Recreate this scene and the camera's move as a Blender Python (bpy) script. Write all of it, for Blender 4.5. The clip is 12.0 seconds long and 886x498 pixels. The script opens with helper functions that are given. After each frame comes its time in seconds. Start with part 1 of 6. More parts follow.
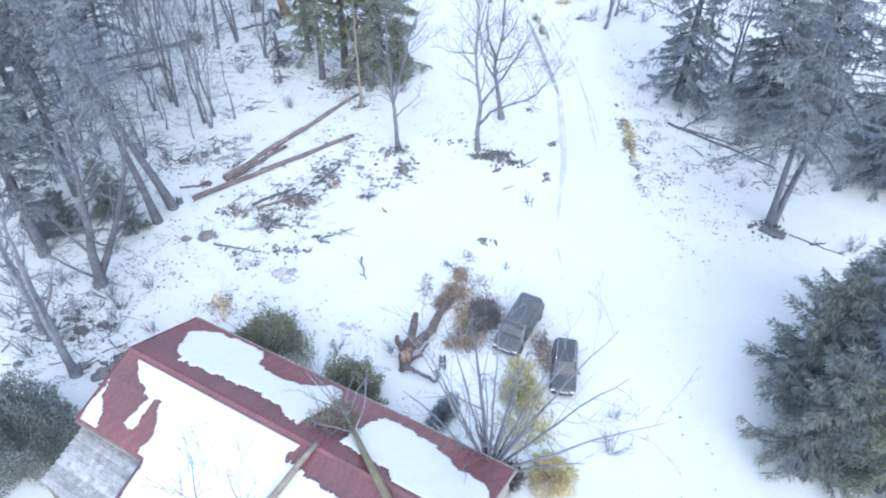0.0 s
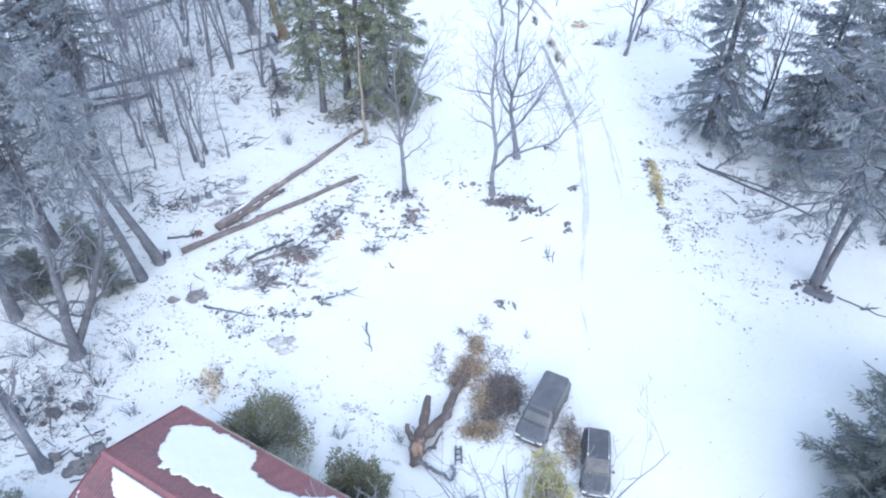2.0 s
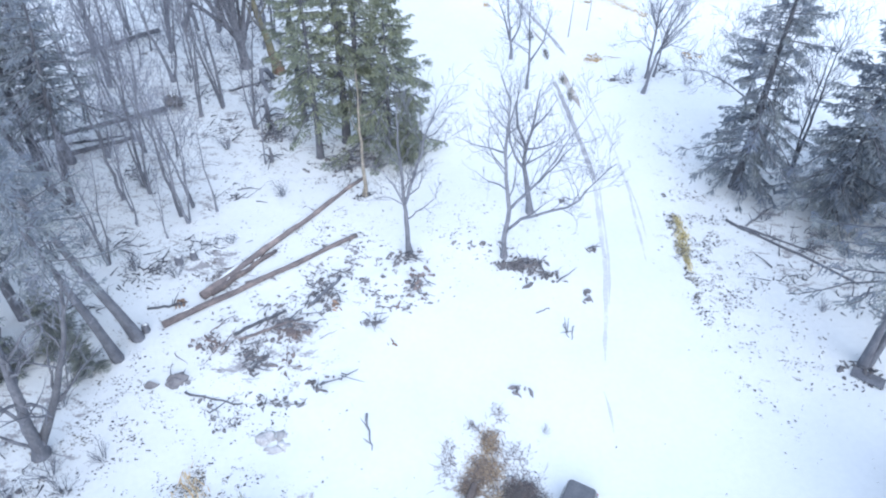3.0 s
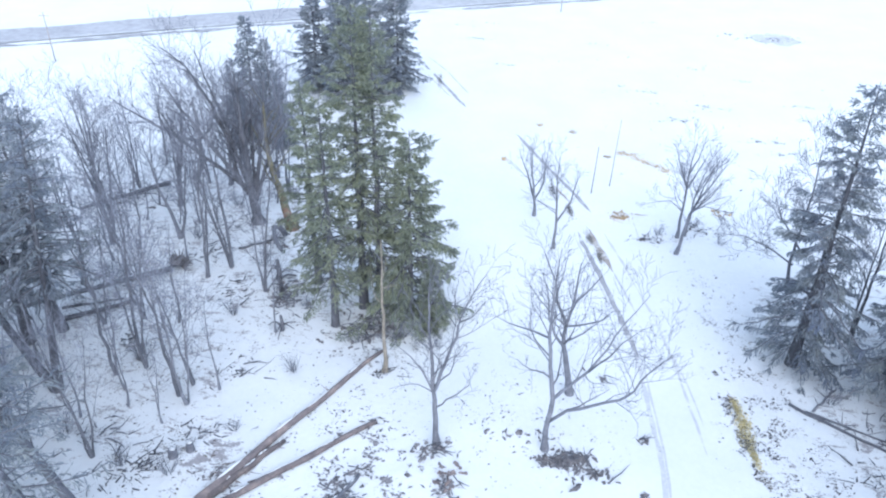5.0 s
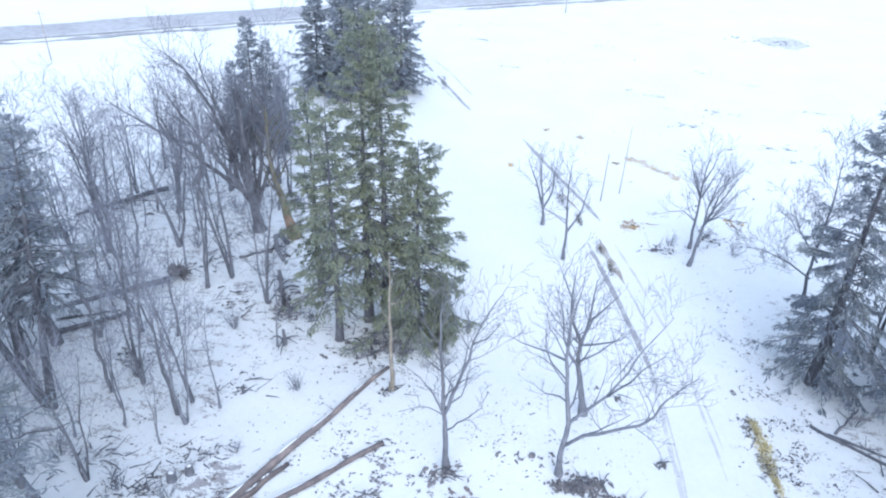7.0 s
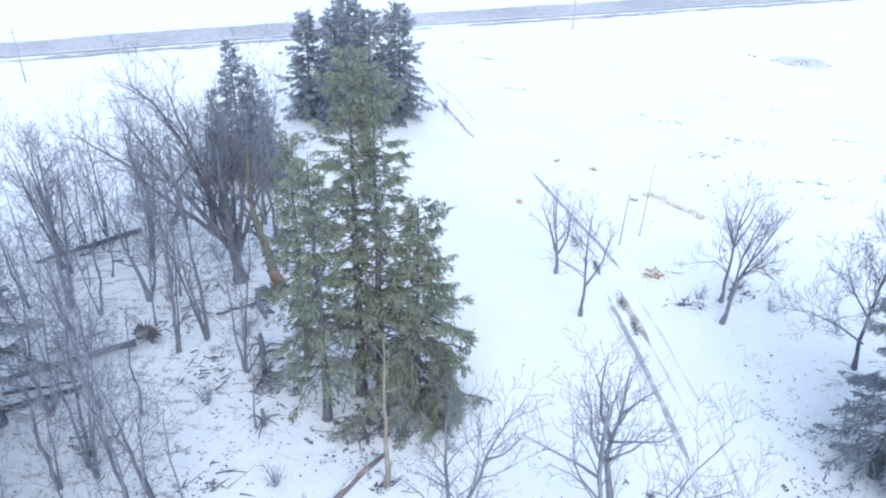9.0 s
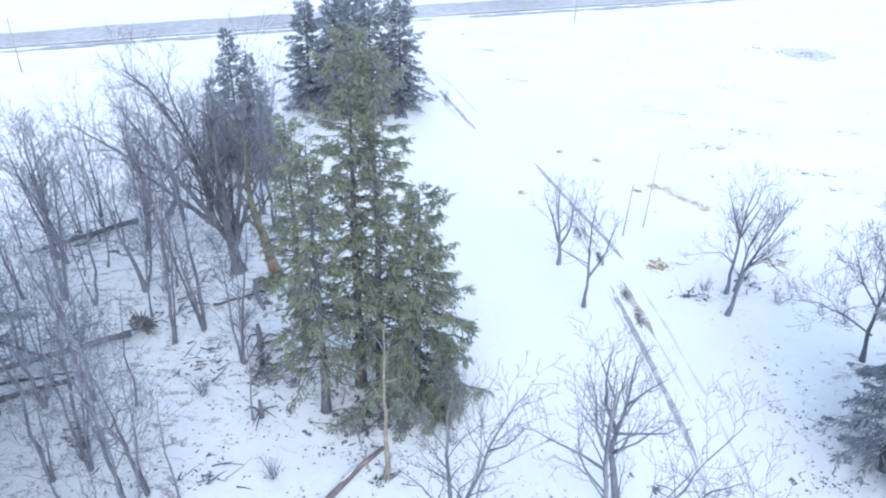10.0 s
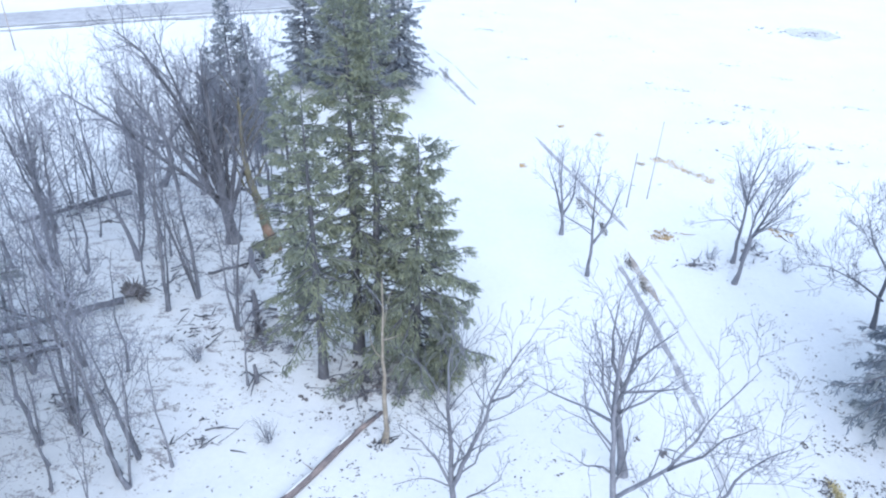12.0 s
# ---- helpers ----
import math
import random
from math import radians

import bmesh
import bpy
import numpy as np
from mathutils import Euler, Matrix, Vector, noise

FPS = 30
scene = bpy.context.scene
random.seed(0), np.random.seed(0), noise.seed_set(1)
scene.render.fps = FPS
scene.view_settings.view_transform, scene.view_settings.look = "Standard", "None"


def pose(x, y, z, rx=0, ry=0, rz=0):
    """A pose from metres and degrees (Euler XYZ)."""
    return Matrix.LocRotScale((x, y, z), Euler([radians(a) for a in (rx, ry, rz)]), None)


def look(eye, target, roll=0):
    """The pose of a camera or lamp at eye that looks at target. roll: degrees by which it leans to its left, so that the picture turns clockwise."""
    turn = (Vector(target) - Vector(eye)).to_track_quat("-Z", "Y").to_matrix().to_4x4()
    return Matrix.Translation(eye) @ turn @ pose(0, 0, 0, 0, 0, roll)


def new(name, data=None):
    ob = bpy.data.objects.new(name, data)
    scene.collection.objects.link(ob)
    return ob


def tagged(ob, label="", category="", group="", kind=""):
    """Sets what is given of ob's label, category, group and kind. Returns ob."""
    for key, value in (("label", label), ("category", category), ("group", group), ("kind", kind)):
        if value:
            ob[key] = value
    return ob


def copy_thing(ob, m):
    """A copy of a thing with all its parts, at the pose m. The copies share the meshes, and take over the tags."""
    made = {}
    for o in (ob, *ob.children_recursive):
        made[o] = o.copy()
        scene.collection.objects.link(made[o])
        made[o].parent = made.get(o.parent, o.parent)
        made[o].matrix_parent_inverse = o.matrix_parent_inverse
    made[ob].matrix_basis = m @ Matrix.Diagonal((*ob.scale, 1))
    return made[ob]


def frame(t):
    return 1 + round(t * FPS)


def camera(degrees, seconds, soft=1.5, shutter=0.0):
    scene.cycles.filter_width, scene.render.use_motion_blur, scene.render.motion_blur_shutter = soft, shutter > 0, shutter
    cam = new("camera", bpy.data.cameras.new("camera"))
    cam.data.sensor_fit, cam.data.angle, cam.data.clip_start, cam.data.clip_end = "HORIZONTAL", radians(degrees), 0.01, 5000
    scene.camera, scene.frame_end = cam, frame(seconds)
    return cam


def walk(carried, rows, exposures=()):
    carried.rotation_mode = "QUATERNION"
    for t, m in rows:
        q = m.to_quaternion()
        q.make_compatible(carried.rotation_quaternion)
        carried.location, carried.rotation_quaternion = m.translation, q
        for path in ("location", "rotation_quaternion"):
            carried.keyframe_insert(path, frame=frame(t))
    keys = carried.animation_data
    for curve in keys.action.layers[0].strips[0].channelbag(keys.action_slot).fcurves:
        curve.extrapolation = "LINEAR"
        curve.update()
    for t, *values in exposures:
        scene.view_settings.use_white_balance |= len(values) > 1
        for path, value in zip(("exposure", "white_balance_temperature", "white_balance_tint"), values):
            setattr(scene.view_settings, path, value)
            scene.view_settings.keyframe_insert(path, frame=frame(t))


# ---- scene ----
cam = camera(66.4, 12.0, soft=2.1)
PATH = [
    (0, (-0.042, 0.061, 41.025), (-0.042, 7.722, 34.597), -0.14),
    (0.5, (-0.640, 1.306, 41.035), (-0.644, 8.951, 34.590), -0.04),
    (1, (-0.749, 2.738, 41.140), (-0.756, 10.364, 34.672), 0.04),
    (1.5, (-0.908, 5.061, 41.260), (-0.915, 12.698, 34.804), 0.02),
    (2, (-1.240, 8.160, 41.473), (-1.231, 15.809, 35.032), 0.10),
    (2.5, (-1.607, 12.000, 41.856), (-1.587, 19.658, 35.425), 0.20),
    (3, (-1.994, 16.469, 42.232), (-1.972, 24.148, 35.827), 0.25),
    (3.1, (-2.107, 17.503, 42.362), (-2.138, 25.263, 36.054), 0.02),
    (3.2, (-2.210, 18.390, 42.505), (-2.231, 26.309, 36.399), 0.09),
    (3.3, (-2.313, 19.276, 42.649), (-2.324, 27.350, 36.749), 0.17),
    (3.4, (-2.414, 20.034, 42.765), (-2.384, 28.292, 37.125), 0.40),
    (3.5, (-2.522, 20.720, 42.834), (-2.449, 29.206, 37.544), 0.62),
    (3.7, (-2.775, 21.916, 42.749), (-2.690, 30.615, 37.819), 0.78),
    (4.2, (-3.575, 23.335, 42.690), (-3.496, 32.042, 37.772), 0.77),
    (4.8, (-4.680, 24.180, 42.560), (-4.608, 32.895, 37.656), 0.77),
    (5.3, (-5.458, 24.395, 42.539), (-5.388, 33.117, 37.647), 0.87),
    (5.5, (-5.591, 24.421, 42.422), (-5.527, 33.143, 37.532), 0.76),
    (6, (-5.835, 24.354, 42.398), (-5.759, 33.055, 37.469), 1.04),
    (6.5, (-5.987, 25.098, 42.547), (-5.893, 33.792, 37.606), 1.16),
    (7, (-6.170, 26.952, 42.698), (-6.054, 35.653, 37.771), 1.29),
    (7.5, (-6.218, 29.782, 43.001), (-6.092, 38.494, 38.093), 1.32),
    (9.3, (-6.640, 37.330, 42.691), (-6.505, 46.083, 37.857), 1.43),
    (9.5, (-6.676, 37.428, 42.458), (-6.537, 46.167, 37.599), 1.51),
    (10, (-6.613, 37.568, 41.688), (-6.483, 46.293, 36.804), 1.45),
    (10.5, (-6.666, 37.603, 40.876), (-6.526, 46.318, 35.974), 1.50),
    (11, (-6.665, 37.587, 39.993), (-6.524, 46.298, 35.084), 1.52),
    (11.5, (-6.609, 37.574, 39.143), (-6.471, 46.279, 34.224), 1.46),
    (12, (-6.613, 37.526, 38.342), (-6.473, 46.229, 33.421), 1.43),
]
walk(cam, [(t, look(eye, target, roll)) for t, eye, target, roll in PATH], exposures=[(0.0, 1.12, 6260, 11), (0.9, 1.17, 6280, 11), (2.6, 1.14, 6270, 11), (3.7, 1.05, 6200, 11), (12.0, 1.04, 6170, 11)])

# ---- light: an overcast winter sky with a weak, wide sun ----
world = bpy.data.worlds.new("overcast_sky")
scene.world = world
world.use_nodes = True
wn, wl = world.node_tree.nodes, world.node_tree.links
wn.clear()
sky = wn.new("ShaderNodeTexSky")
sky.sky_type, sky.sun_disc = "NISHITA", False
sky.sun_elevation, sky.sun_rotation = radians(31), radians(169)
sky.air_density, sky.dust_density, sky.ozone_density = 1.0, 3.0, 1.0
veil = wn.new("ShaderNodeMix")
veil.data_type = "RGBA"
veil.inputs["Factor"].default_value = 0.75
veil.inputs[7].default_value = (7.5, 9.3, 12.0, 1)
wl.new(sky.outputs["Color"], veil.inputs[6])
back = wn.new("ShaderNodeBackground")
back.inputs["Strength"].default_value = 0.085
wl.new(veil.outputs[2], back.inputs["Color"])
wout = wn.new("ShaderNodeOutputWorld")
wl.new(back.outputs["Background"], wout.inputs["Surface"])

sun = new("sun", bpy.data.lights.new("sun", "SUN"))
sun.data.energy, sun.data.angle, sun.data.color = 1.65, radians(80), (1.0, 0.98, 0.96)
sun.matrix_world = look((0, 0, 100), (-31, 160, 0))

# ---- materials ----
def material(name, rough=0.8, metal=0.0):
    m = bpy.data.materials.new(name)
    m.use_nodes = True
    b = m.node_tree.nodes["Principled BSDF"]
    b.inputs["Roughness"].default_value, b.inputs["Metallic"].default_value = rough, metal
    return m, m.node_tree.nodes, m.node_tree.links, b


def noise_node(n, l, scale, detail=4.0, rough=0.6, kind="Object", stretch=None):
    co = n.new("ShaderNodeTexCoord")
    tex = n.new("ShaderNodeTexNoise")
    tex.inputs["Scale"].default_value, tex.inputs["Detail"].default_value, tex.inputs["Roughness"].default_value = scale, detail, rough
    if stretch:
        mp = n.new("ShaderNodeMapping")
        mp.inputs["Scale"].default_value = stretch
        l.new(co.outputs[kind], mp.inputs["Vector"])
        l.new(mp.outputs["Vector"], tex.inputs["Vector"])
    else:
        l.new(co.outputs[kind], tex.inputs["Vector"])
    return tex


def ramp_node(n, l, source, stops):
    r = n.new("ShaderNodeValToRGB")
    while len(r.color_ramp.elements) < len(stops):
        r.color_ramp.elements.new(0.5)
    for e, (p, c) in zip(r.color_ramp.elements, stops):
        e.position = p
        e.color = (*c, 1) if len(c) == 3 else c
    l.new(source, r.inputs["Fac"])
    return r


def mix_node(n, l, fac, a, b, blend="MIX"):
    m = n.new("ShaderNodeMix")
    m.data_type, m.blend_type = "RGBA", blend
    for socket, value in ((0, fac), (6, a), (7, b)):
        if hasattr(value, "is_output"):
            l.new(value, m.inputs[socket])
        elif isinstance(value, (int, float)):
            m.inputs[socket].default_value = value
        else:
            m.inputs[socket].default_value = (*value, 1)
    return m.outputs[2]


def bump_node(n, l, bsdf, height, strength=0.4, distance=0.02):
    b = n.new("ShaderNodeBump")
    b.inputs["Strength"].default_value, b.inputs["Distance"].default_value = strength, distance
    l.new(height, b.inputs["Height"])
    l.new(b.outputs["Normal"], bsdf.inputs["Normal"])


def two_scale(name, dark, mid, light, coarse, fine, rough=0.85, metal=0.0, bump=0.4, depth=0.02, stretch=None, per_thing=0.25):
    """A surface with stains at a coarse and grain at a fine scale, and a small shift of tone from thing to thing."""
    m, n, l, b = material(name, rough, metal)
    a = noise_node(n, l, coarse, 3)
    f = noise_node(n, l, fine, 5, 0.7, stretch=stretch)
    c1 = ramp_node(n, l, a.outputs["Fac"], [(0.3, dark), (0.52, mid), (0.72, light)])
    c2 = ramp_node(n, l, f.outputs["Fac"], [(0.25, (0.55, 0.55, 0.55)), (0.7, (1.2, 1.2, 1.2))])
    col = mix_node(n, l, 0.8, c1.outputs["Color"], c2.outputs["Color"], "MULTIPLY")
    info = n.new("ShaderNodeObjectInfo")
    tone = ramp_node(n, l, info.outputs["Random"], [(0.0, (1 - per_thing,) * 3), (1.0, (1 + per_thing,) * 3)])
    col = mix_node(n, l, 1.0, col, tone.outputs["Color"], "MULTIPLY")
    l.new(col, b.inputs["Base Color"])
    if bump:
        bump_node(n, l, b, f.outputs["Fac"], bump, depth)
    return m


def foliage(name, dark, mid, light, sheen=0.0):
    """Needles and leaves: tone varies clump by clump and tree by tree; some light passes through."""
    m, n, l, b = material(name, 0.75)
    geo = n.new("ShaderNodeNewGeometry")
    isl = ramp_node(n, l, geo.outputs["Random Per Island"], [(0.0, dark), (0.55, mid), (1.0, light)])
    big = noise_node(n, l, 0.35, 3)
    tone = ramp_node(n, l, big.outputs["Fac"], [(0.3, (0.7, 0.72, 0.78)), (0.7, (1.25, 1.2, 1.0))])
    col = mix_node(n, l, 1.0, isl.outputs["Color"], tone.outputs["Color"], "MULTIPLY")
    l.new(col, b.inputs["Base Color"])
    tr = n.new("ShaderNodeBsdfTranslucent")
    l.new(col, tr.inputs["Color"])
    add = n.new("ShaderNodeMixShader")
    add.inputs[0].default_value = 0.45
    l.new(b.outputs["BSDF"], add.inputs[1])
    l.new(tr.outputs["BSDF"], add.inputs[2])
    l.new(add.outputs["Shader"], n["Material Output"].inputs["Surface"])
    return m


def snow_material(name, litter=True):
    m, n, l, b = material(name, 0.55)
    soft = noise_node(n, l, 0.12, 3)
    crust = noise_node(n, l, 2.2, 6, 0.65)
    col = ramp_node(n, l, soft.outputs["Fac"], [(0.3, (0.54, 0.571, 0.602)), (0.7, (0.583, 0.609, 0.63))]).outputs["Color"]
    grain = ramp_node(n, l, crust.outputs["Fac"], [(0.3, (0.95, 0.955, 0.965)), (0.6, (1, 1, 1))])
    col = mix_node(n, l, 1.0, col, grain.outputs["Color"], "MULTIPLY")
    if litter:
        at = n.new("ShaderNodeAttribute")
        at.attribute_name = "litter"
        spots = noise_node(n, l, 0.8, 8, 0.74, stretch=(0.6, 1.1, 1.0))
        spots.inputs["Distortion"].default_value = 0.6
        fine = noise_node(n, l, 5.0, 4, 0.7)
        both = n.new("ShaderNodeMath")
        both.operation = "MULTIPLY_ADD"
        both.inputs[1].default_value = 0.42
        l.new(fine.outputs["Fac"], both.inputs[0])
        l.new(spots.outputs["Fac"], both.inputs[2])
        lift = n.new("ShaderNodeMath")
        lift.operation = "MULTIPLY_ADD"
        lift.inputs[1].default_value = 0.26
        l.new(at.outputs["Fac"], lift.inputs[0])
        l.new(both.outputs["Value"], lift.inputs[2])
        mask = ramp_node(n, l, lift.outputs["Value"], [(0.945, (0, 0, 0)), (0.97, (0.5, 0.5, 0.5)), (1.03, (0.76, 0.76, 0.76)), (1.14, (0.95, 0.95, 0.95))])
        soil = ramp_node(n, l, fine.outputs["Fac"], [(0.3, (0.17, 0.167, 0.185)), (0.55, (0.25, 0.243, 0.26)), (0.75, (0.34, 0.325, 0.33))])
        col = mix_node(n, l, mask.outputs["Color"], col, soil.outputs["Color"])
    l.new(col, b.inputs["Base Color"])
    bump_node(n, l, b, crust.outputs["Fac"], 0.35, 0.08)
    return m


def rut_material(name, dark, light, cover):
    """Dirty wheel ruts, broken up by snow lying in them."""
    m, n, l, b = material(name, 0.7)
    patch = noise_node(n, l, 0.55, 6, 0.7)
    grit = noise_node(n, l, 6.0, 4, 0.7)
    dirt = ramp_node(n, l, grit.outputs["Fac"], [(0.35, dark), (0.65, light)])
    mask = ramp_node(n, l, patch.outputs["Fac"], [(cover - 0.09, (0, 0, 0)), (cover + 0.09, (0.95, 0.95, 0.95))])
    col = mix_node(n, l, mask.outputs["Color"], dirt.outputs["Color"], (0.572, 0.6, 0.618))
    l.new(col, b.inputs["Base Color"])
    bump_node(n, l, b, grit.outputs["Fac"], 0.3, 0.04)
    return m


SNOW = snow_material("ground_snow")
ROOF_SNOW = snow_material("clean_snow", False)
# Blue-grey of BARK, BARK_DARK and TWIG puts haze into their colour.
BARK = two_scale("grey_bark", (0.12, 0.13, 0.158), (0.162, 0.174, 0.21), (0.22, 0.235, 0.272), 0.8, 9, stretch=(1, 1, 0.25))
BARK_DARK = two_scale("dark_conifer_bark", (0.077, 0.083, 0.104), (0.108, 0.116, 0.14), (0.153, 0.162, 0.188), 0.8, 8, stretch=(1, 1, 0.25))
BARK_MOSS = two_scale("mossy_bark", (0.095, 0.09, 0.07), (0.145, 0.138, 0.095), (0.2, 0.187, 0.135), 0.7, 8, stretch=(1, 1, 0.25))
BIRCH = two_scale("pale_dead_bark", (0.14, 0.125, 0.105), (0.22, 0.2, 0.17), (0.3, 0.28, 0.25), 0.9, 7, stretch=(1, 1, 0.3))
TWIG = two_scale("hazed_thin_twigs", (0.146, 0.158, 0.198), (0.19, 0.204, 0.25), (0.24, 0.256, 0.305), 0.5, 6, bump=0)
WOOD_RAW = two_scale("torn_orange_wood", (0.15, 0.105, 0.085), (0.26, 0.175, 0.13), (0.36, 0.27, 0.21), 0.9, 7, stretch=(1, 1, 0.2))
LOG = two_scale("felled_log_bark", (0.105, 0.092, 0.1), (0.155, 0.135, 0.14), (0.25, 0.205, 0.195), 0.9, 7)
# Needle and cedar tones are lifted, PINE also blued: haze put into colour.
NEEDLE = foliage("spruce_needles", (0.19, 0.226, 0.208), (0.236, 0.275, 0.235), (0.29, 0.328, 0.25))
PINE = foliage("hazed_dark_needles", (0.192, 0.23, 0.292), (0.242, 0.282, 0.35), (0.3, 0.34, 0.402))
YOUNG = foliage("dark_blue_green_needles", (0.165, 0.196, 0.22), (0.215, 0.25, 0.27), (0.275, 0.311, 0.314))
CEDAR = foliage("olive_cedar_leaves", (0.165, 0.18, 0.15), (0.215, 0.23, 0.18), (0.28, 0.287, 0.215))
DEAD = foliage("dead_orange_needles", (0.29, 0.24, 0.22), (0.4, 0.33, 0.288), (0.51, 0.425, 0.348))
GRASS = foliage("yellow_dead_grass", (0.5, 0.45, 0.28), (0.6, 0.545, 0.35), (0.72, 0.66, 0.46))
STRAW = foliage("pale_orange_straw", (0.42, 0.33, 0.24), (0.54, 0.43, 0.31), (0.64, 0.55, 0.42))
TORN = two_scale("dark_torn_bark", (0.06, 0.05, 0.05), (0.09, 0.075, 0.073), (0.14, 0.115, 0.108), 0.9, 7)
LITTER = foliage("fallen_leaves", (0.12, 0.122, 0.14), (0.17, 0.17, 0.19), (0.24, 0.235, 0.25))
SOIL = two_scale("dark_frozen_soil", (0.1, 0.1, 0.114), (0.145, 0.143, 0.158), (0.21, 0.205, 0.216), 1.5, 9)
STONE = two_scale("grey_stone", (0.3, 0.3, 0.32), (0.4, 0.4, 0.42), (0.52, 0.52, 0.53), 1.5, 9)
ROOF_RED = two_scale("red_metal_roof", (0.125, 0.066, 0.08), (0.185, 0.077, 0.088), (0.235, 0.1, 0.108), 0.35, 4, rough=0.32, bump=0.1, per_thing=0.08)
WALL = two_scale("weathered_board_wall", (0.25, 0.23, 0.21), (0.35, 0.33, 0.30), (0.45, 0.43, 0.40), 0.7, 6)
SHINGLE = two_scale("grey_shingles", (0.24, 0.247, 0.265), (0.36, 0.37, 0.39), (0.5, 0.51, 0.53), 2.2, 9)
ASPHALT = two_scale("wet_asphalt", (0.33, 0.337, 0.37), (0.4, 0.407, 0.44), (0.48, 0.487, 0.52), 0.05, 0.6, rough=0.5, bump=0)
RUT = rut_material("muddy_wheel_rut", (0.2, 0.175, 0.16), (0.32, 0.295, 0.28), 0.58)
RUT_GREY = rut_material("packed_dirty_rut", (0.2, 0.204, 0.23), (0.3, 0.305, 0.33), 0.6)
YARD_GRASS = foliage("pale_yard_grass", (0.44, 0.43, 0.28), (0.56, 0.54, 0.36), (0.66, 0.64, 0.46))
SLUSH = rut_material("packed_grey_snow", (0.36, 0.375, 0.405), (0.47, 0.485, 0.515), 0.6)
DRIFT_BITS = two_scale("grey_stubble", (0.3, 0.31, 0.345), (0.38, 0.39, 0.425), (0.47, 0.48, 0.51), 0.6, 6, bump=0)
POLE = two_scale("weathered_pole", (0.22, 0.2, 0.2), (0.3, 0.28, 0.28), (0.38, 0.36, 0.36), 1.0, 8)
PAINT_GREY = two_scale("grey_car_paint", (0.095, 0.1, 0.117), (0.12, 0.126, 0.144), (0.15, 0.157, 0.175), 0.8, 12, rough=0.35, metal=0.4, bump=0, per_thing=0.05)
PAINT_DARK = two_scale("black_car_paint", (0.07, 0.074, 0.088), (0.09, 0.094, 0.108), (0.12, 0.124, 0.136), 0.8, 12, rough=0.35, metal=0.3, bump=0, per_thing=0.05)
GLASS_M, _n, _l, _b = material("car_window_glass", 0.08)
_b.inputs["Base Color"].default_value = (0.05, 0.06, 0.07, 1)
_b.inputs["Specular IOR Level"].default_value = 0.5
RUBBER = two_scale("tyre_rubber", (0.02, 0.02, 0.02), (0.035, 0.035, 0.035), (0.06, 0.06, 0.06), 3, 20)
CHROME, _n, _l, _b = material("bright_trim", 0.25, 1.0)
_b.inputs["Base Color"].default_value = (0.75, 0.76, 0.78, 1)
LAMP, _n, _l, _b = material("headlight_lens", 0.1)
_b.inputs["Base Color"].default_value = (0.6, 0.62, 0.64, 1)
TAIL, _n, _l, _b = material("red_lens", 0.2)
_b.inputs["Base Color"].default_value = (0.35, 0.03, 0.03, 1)


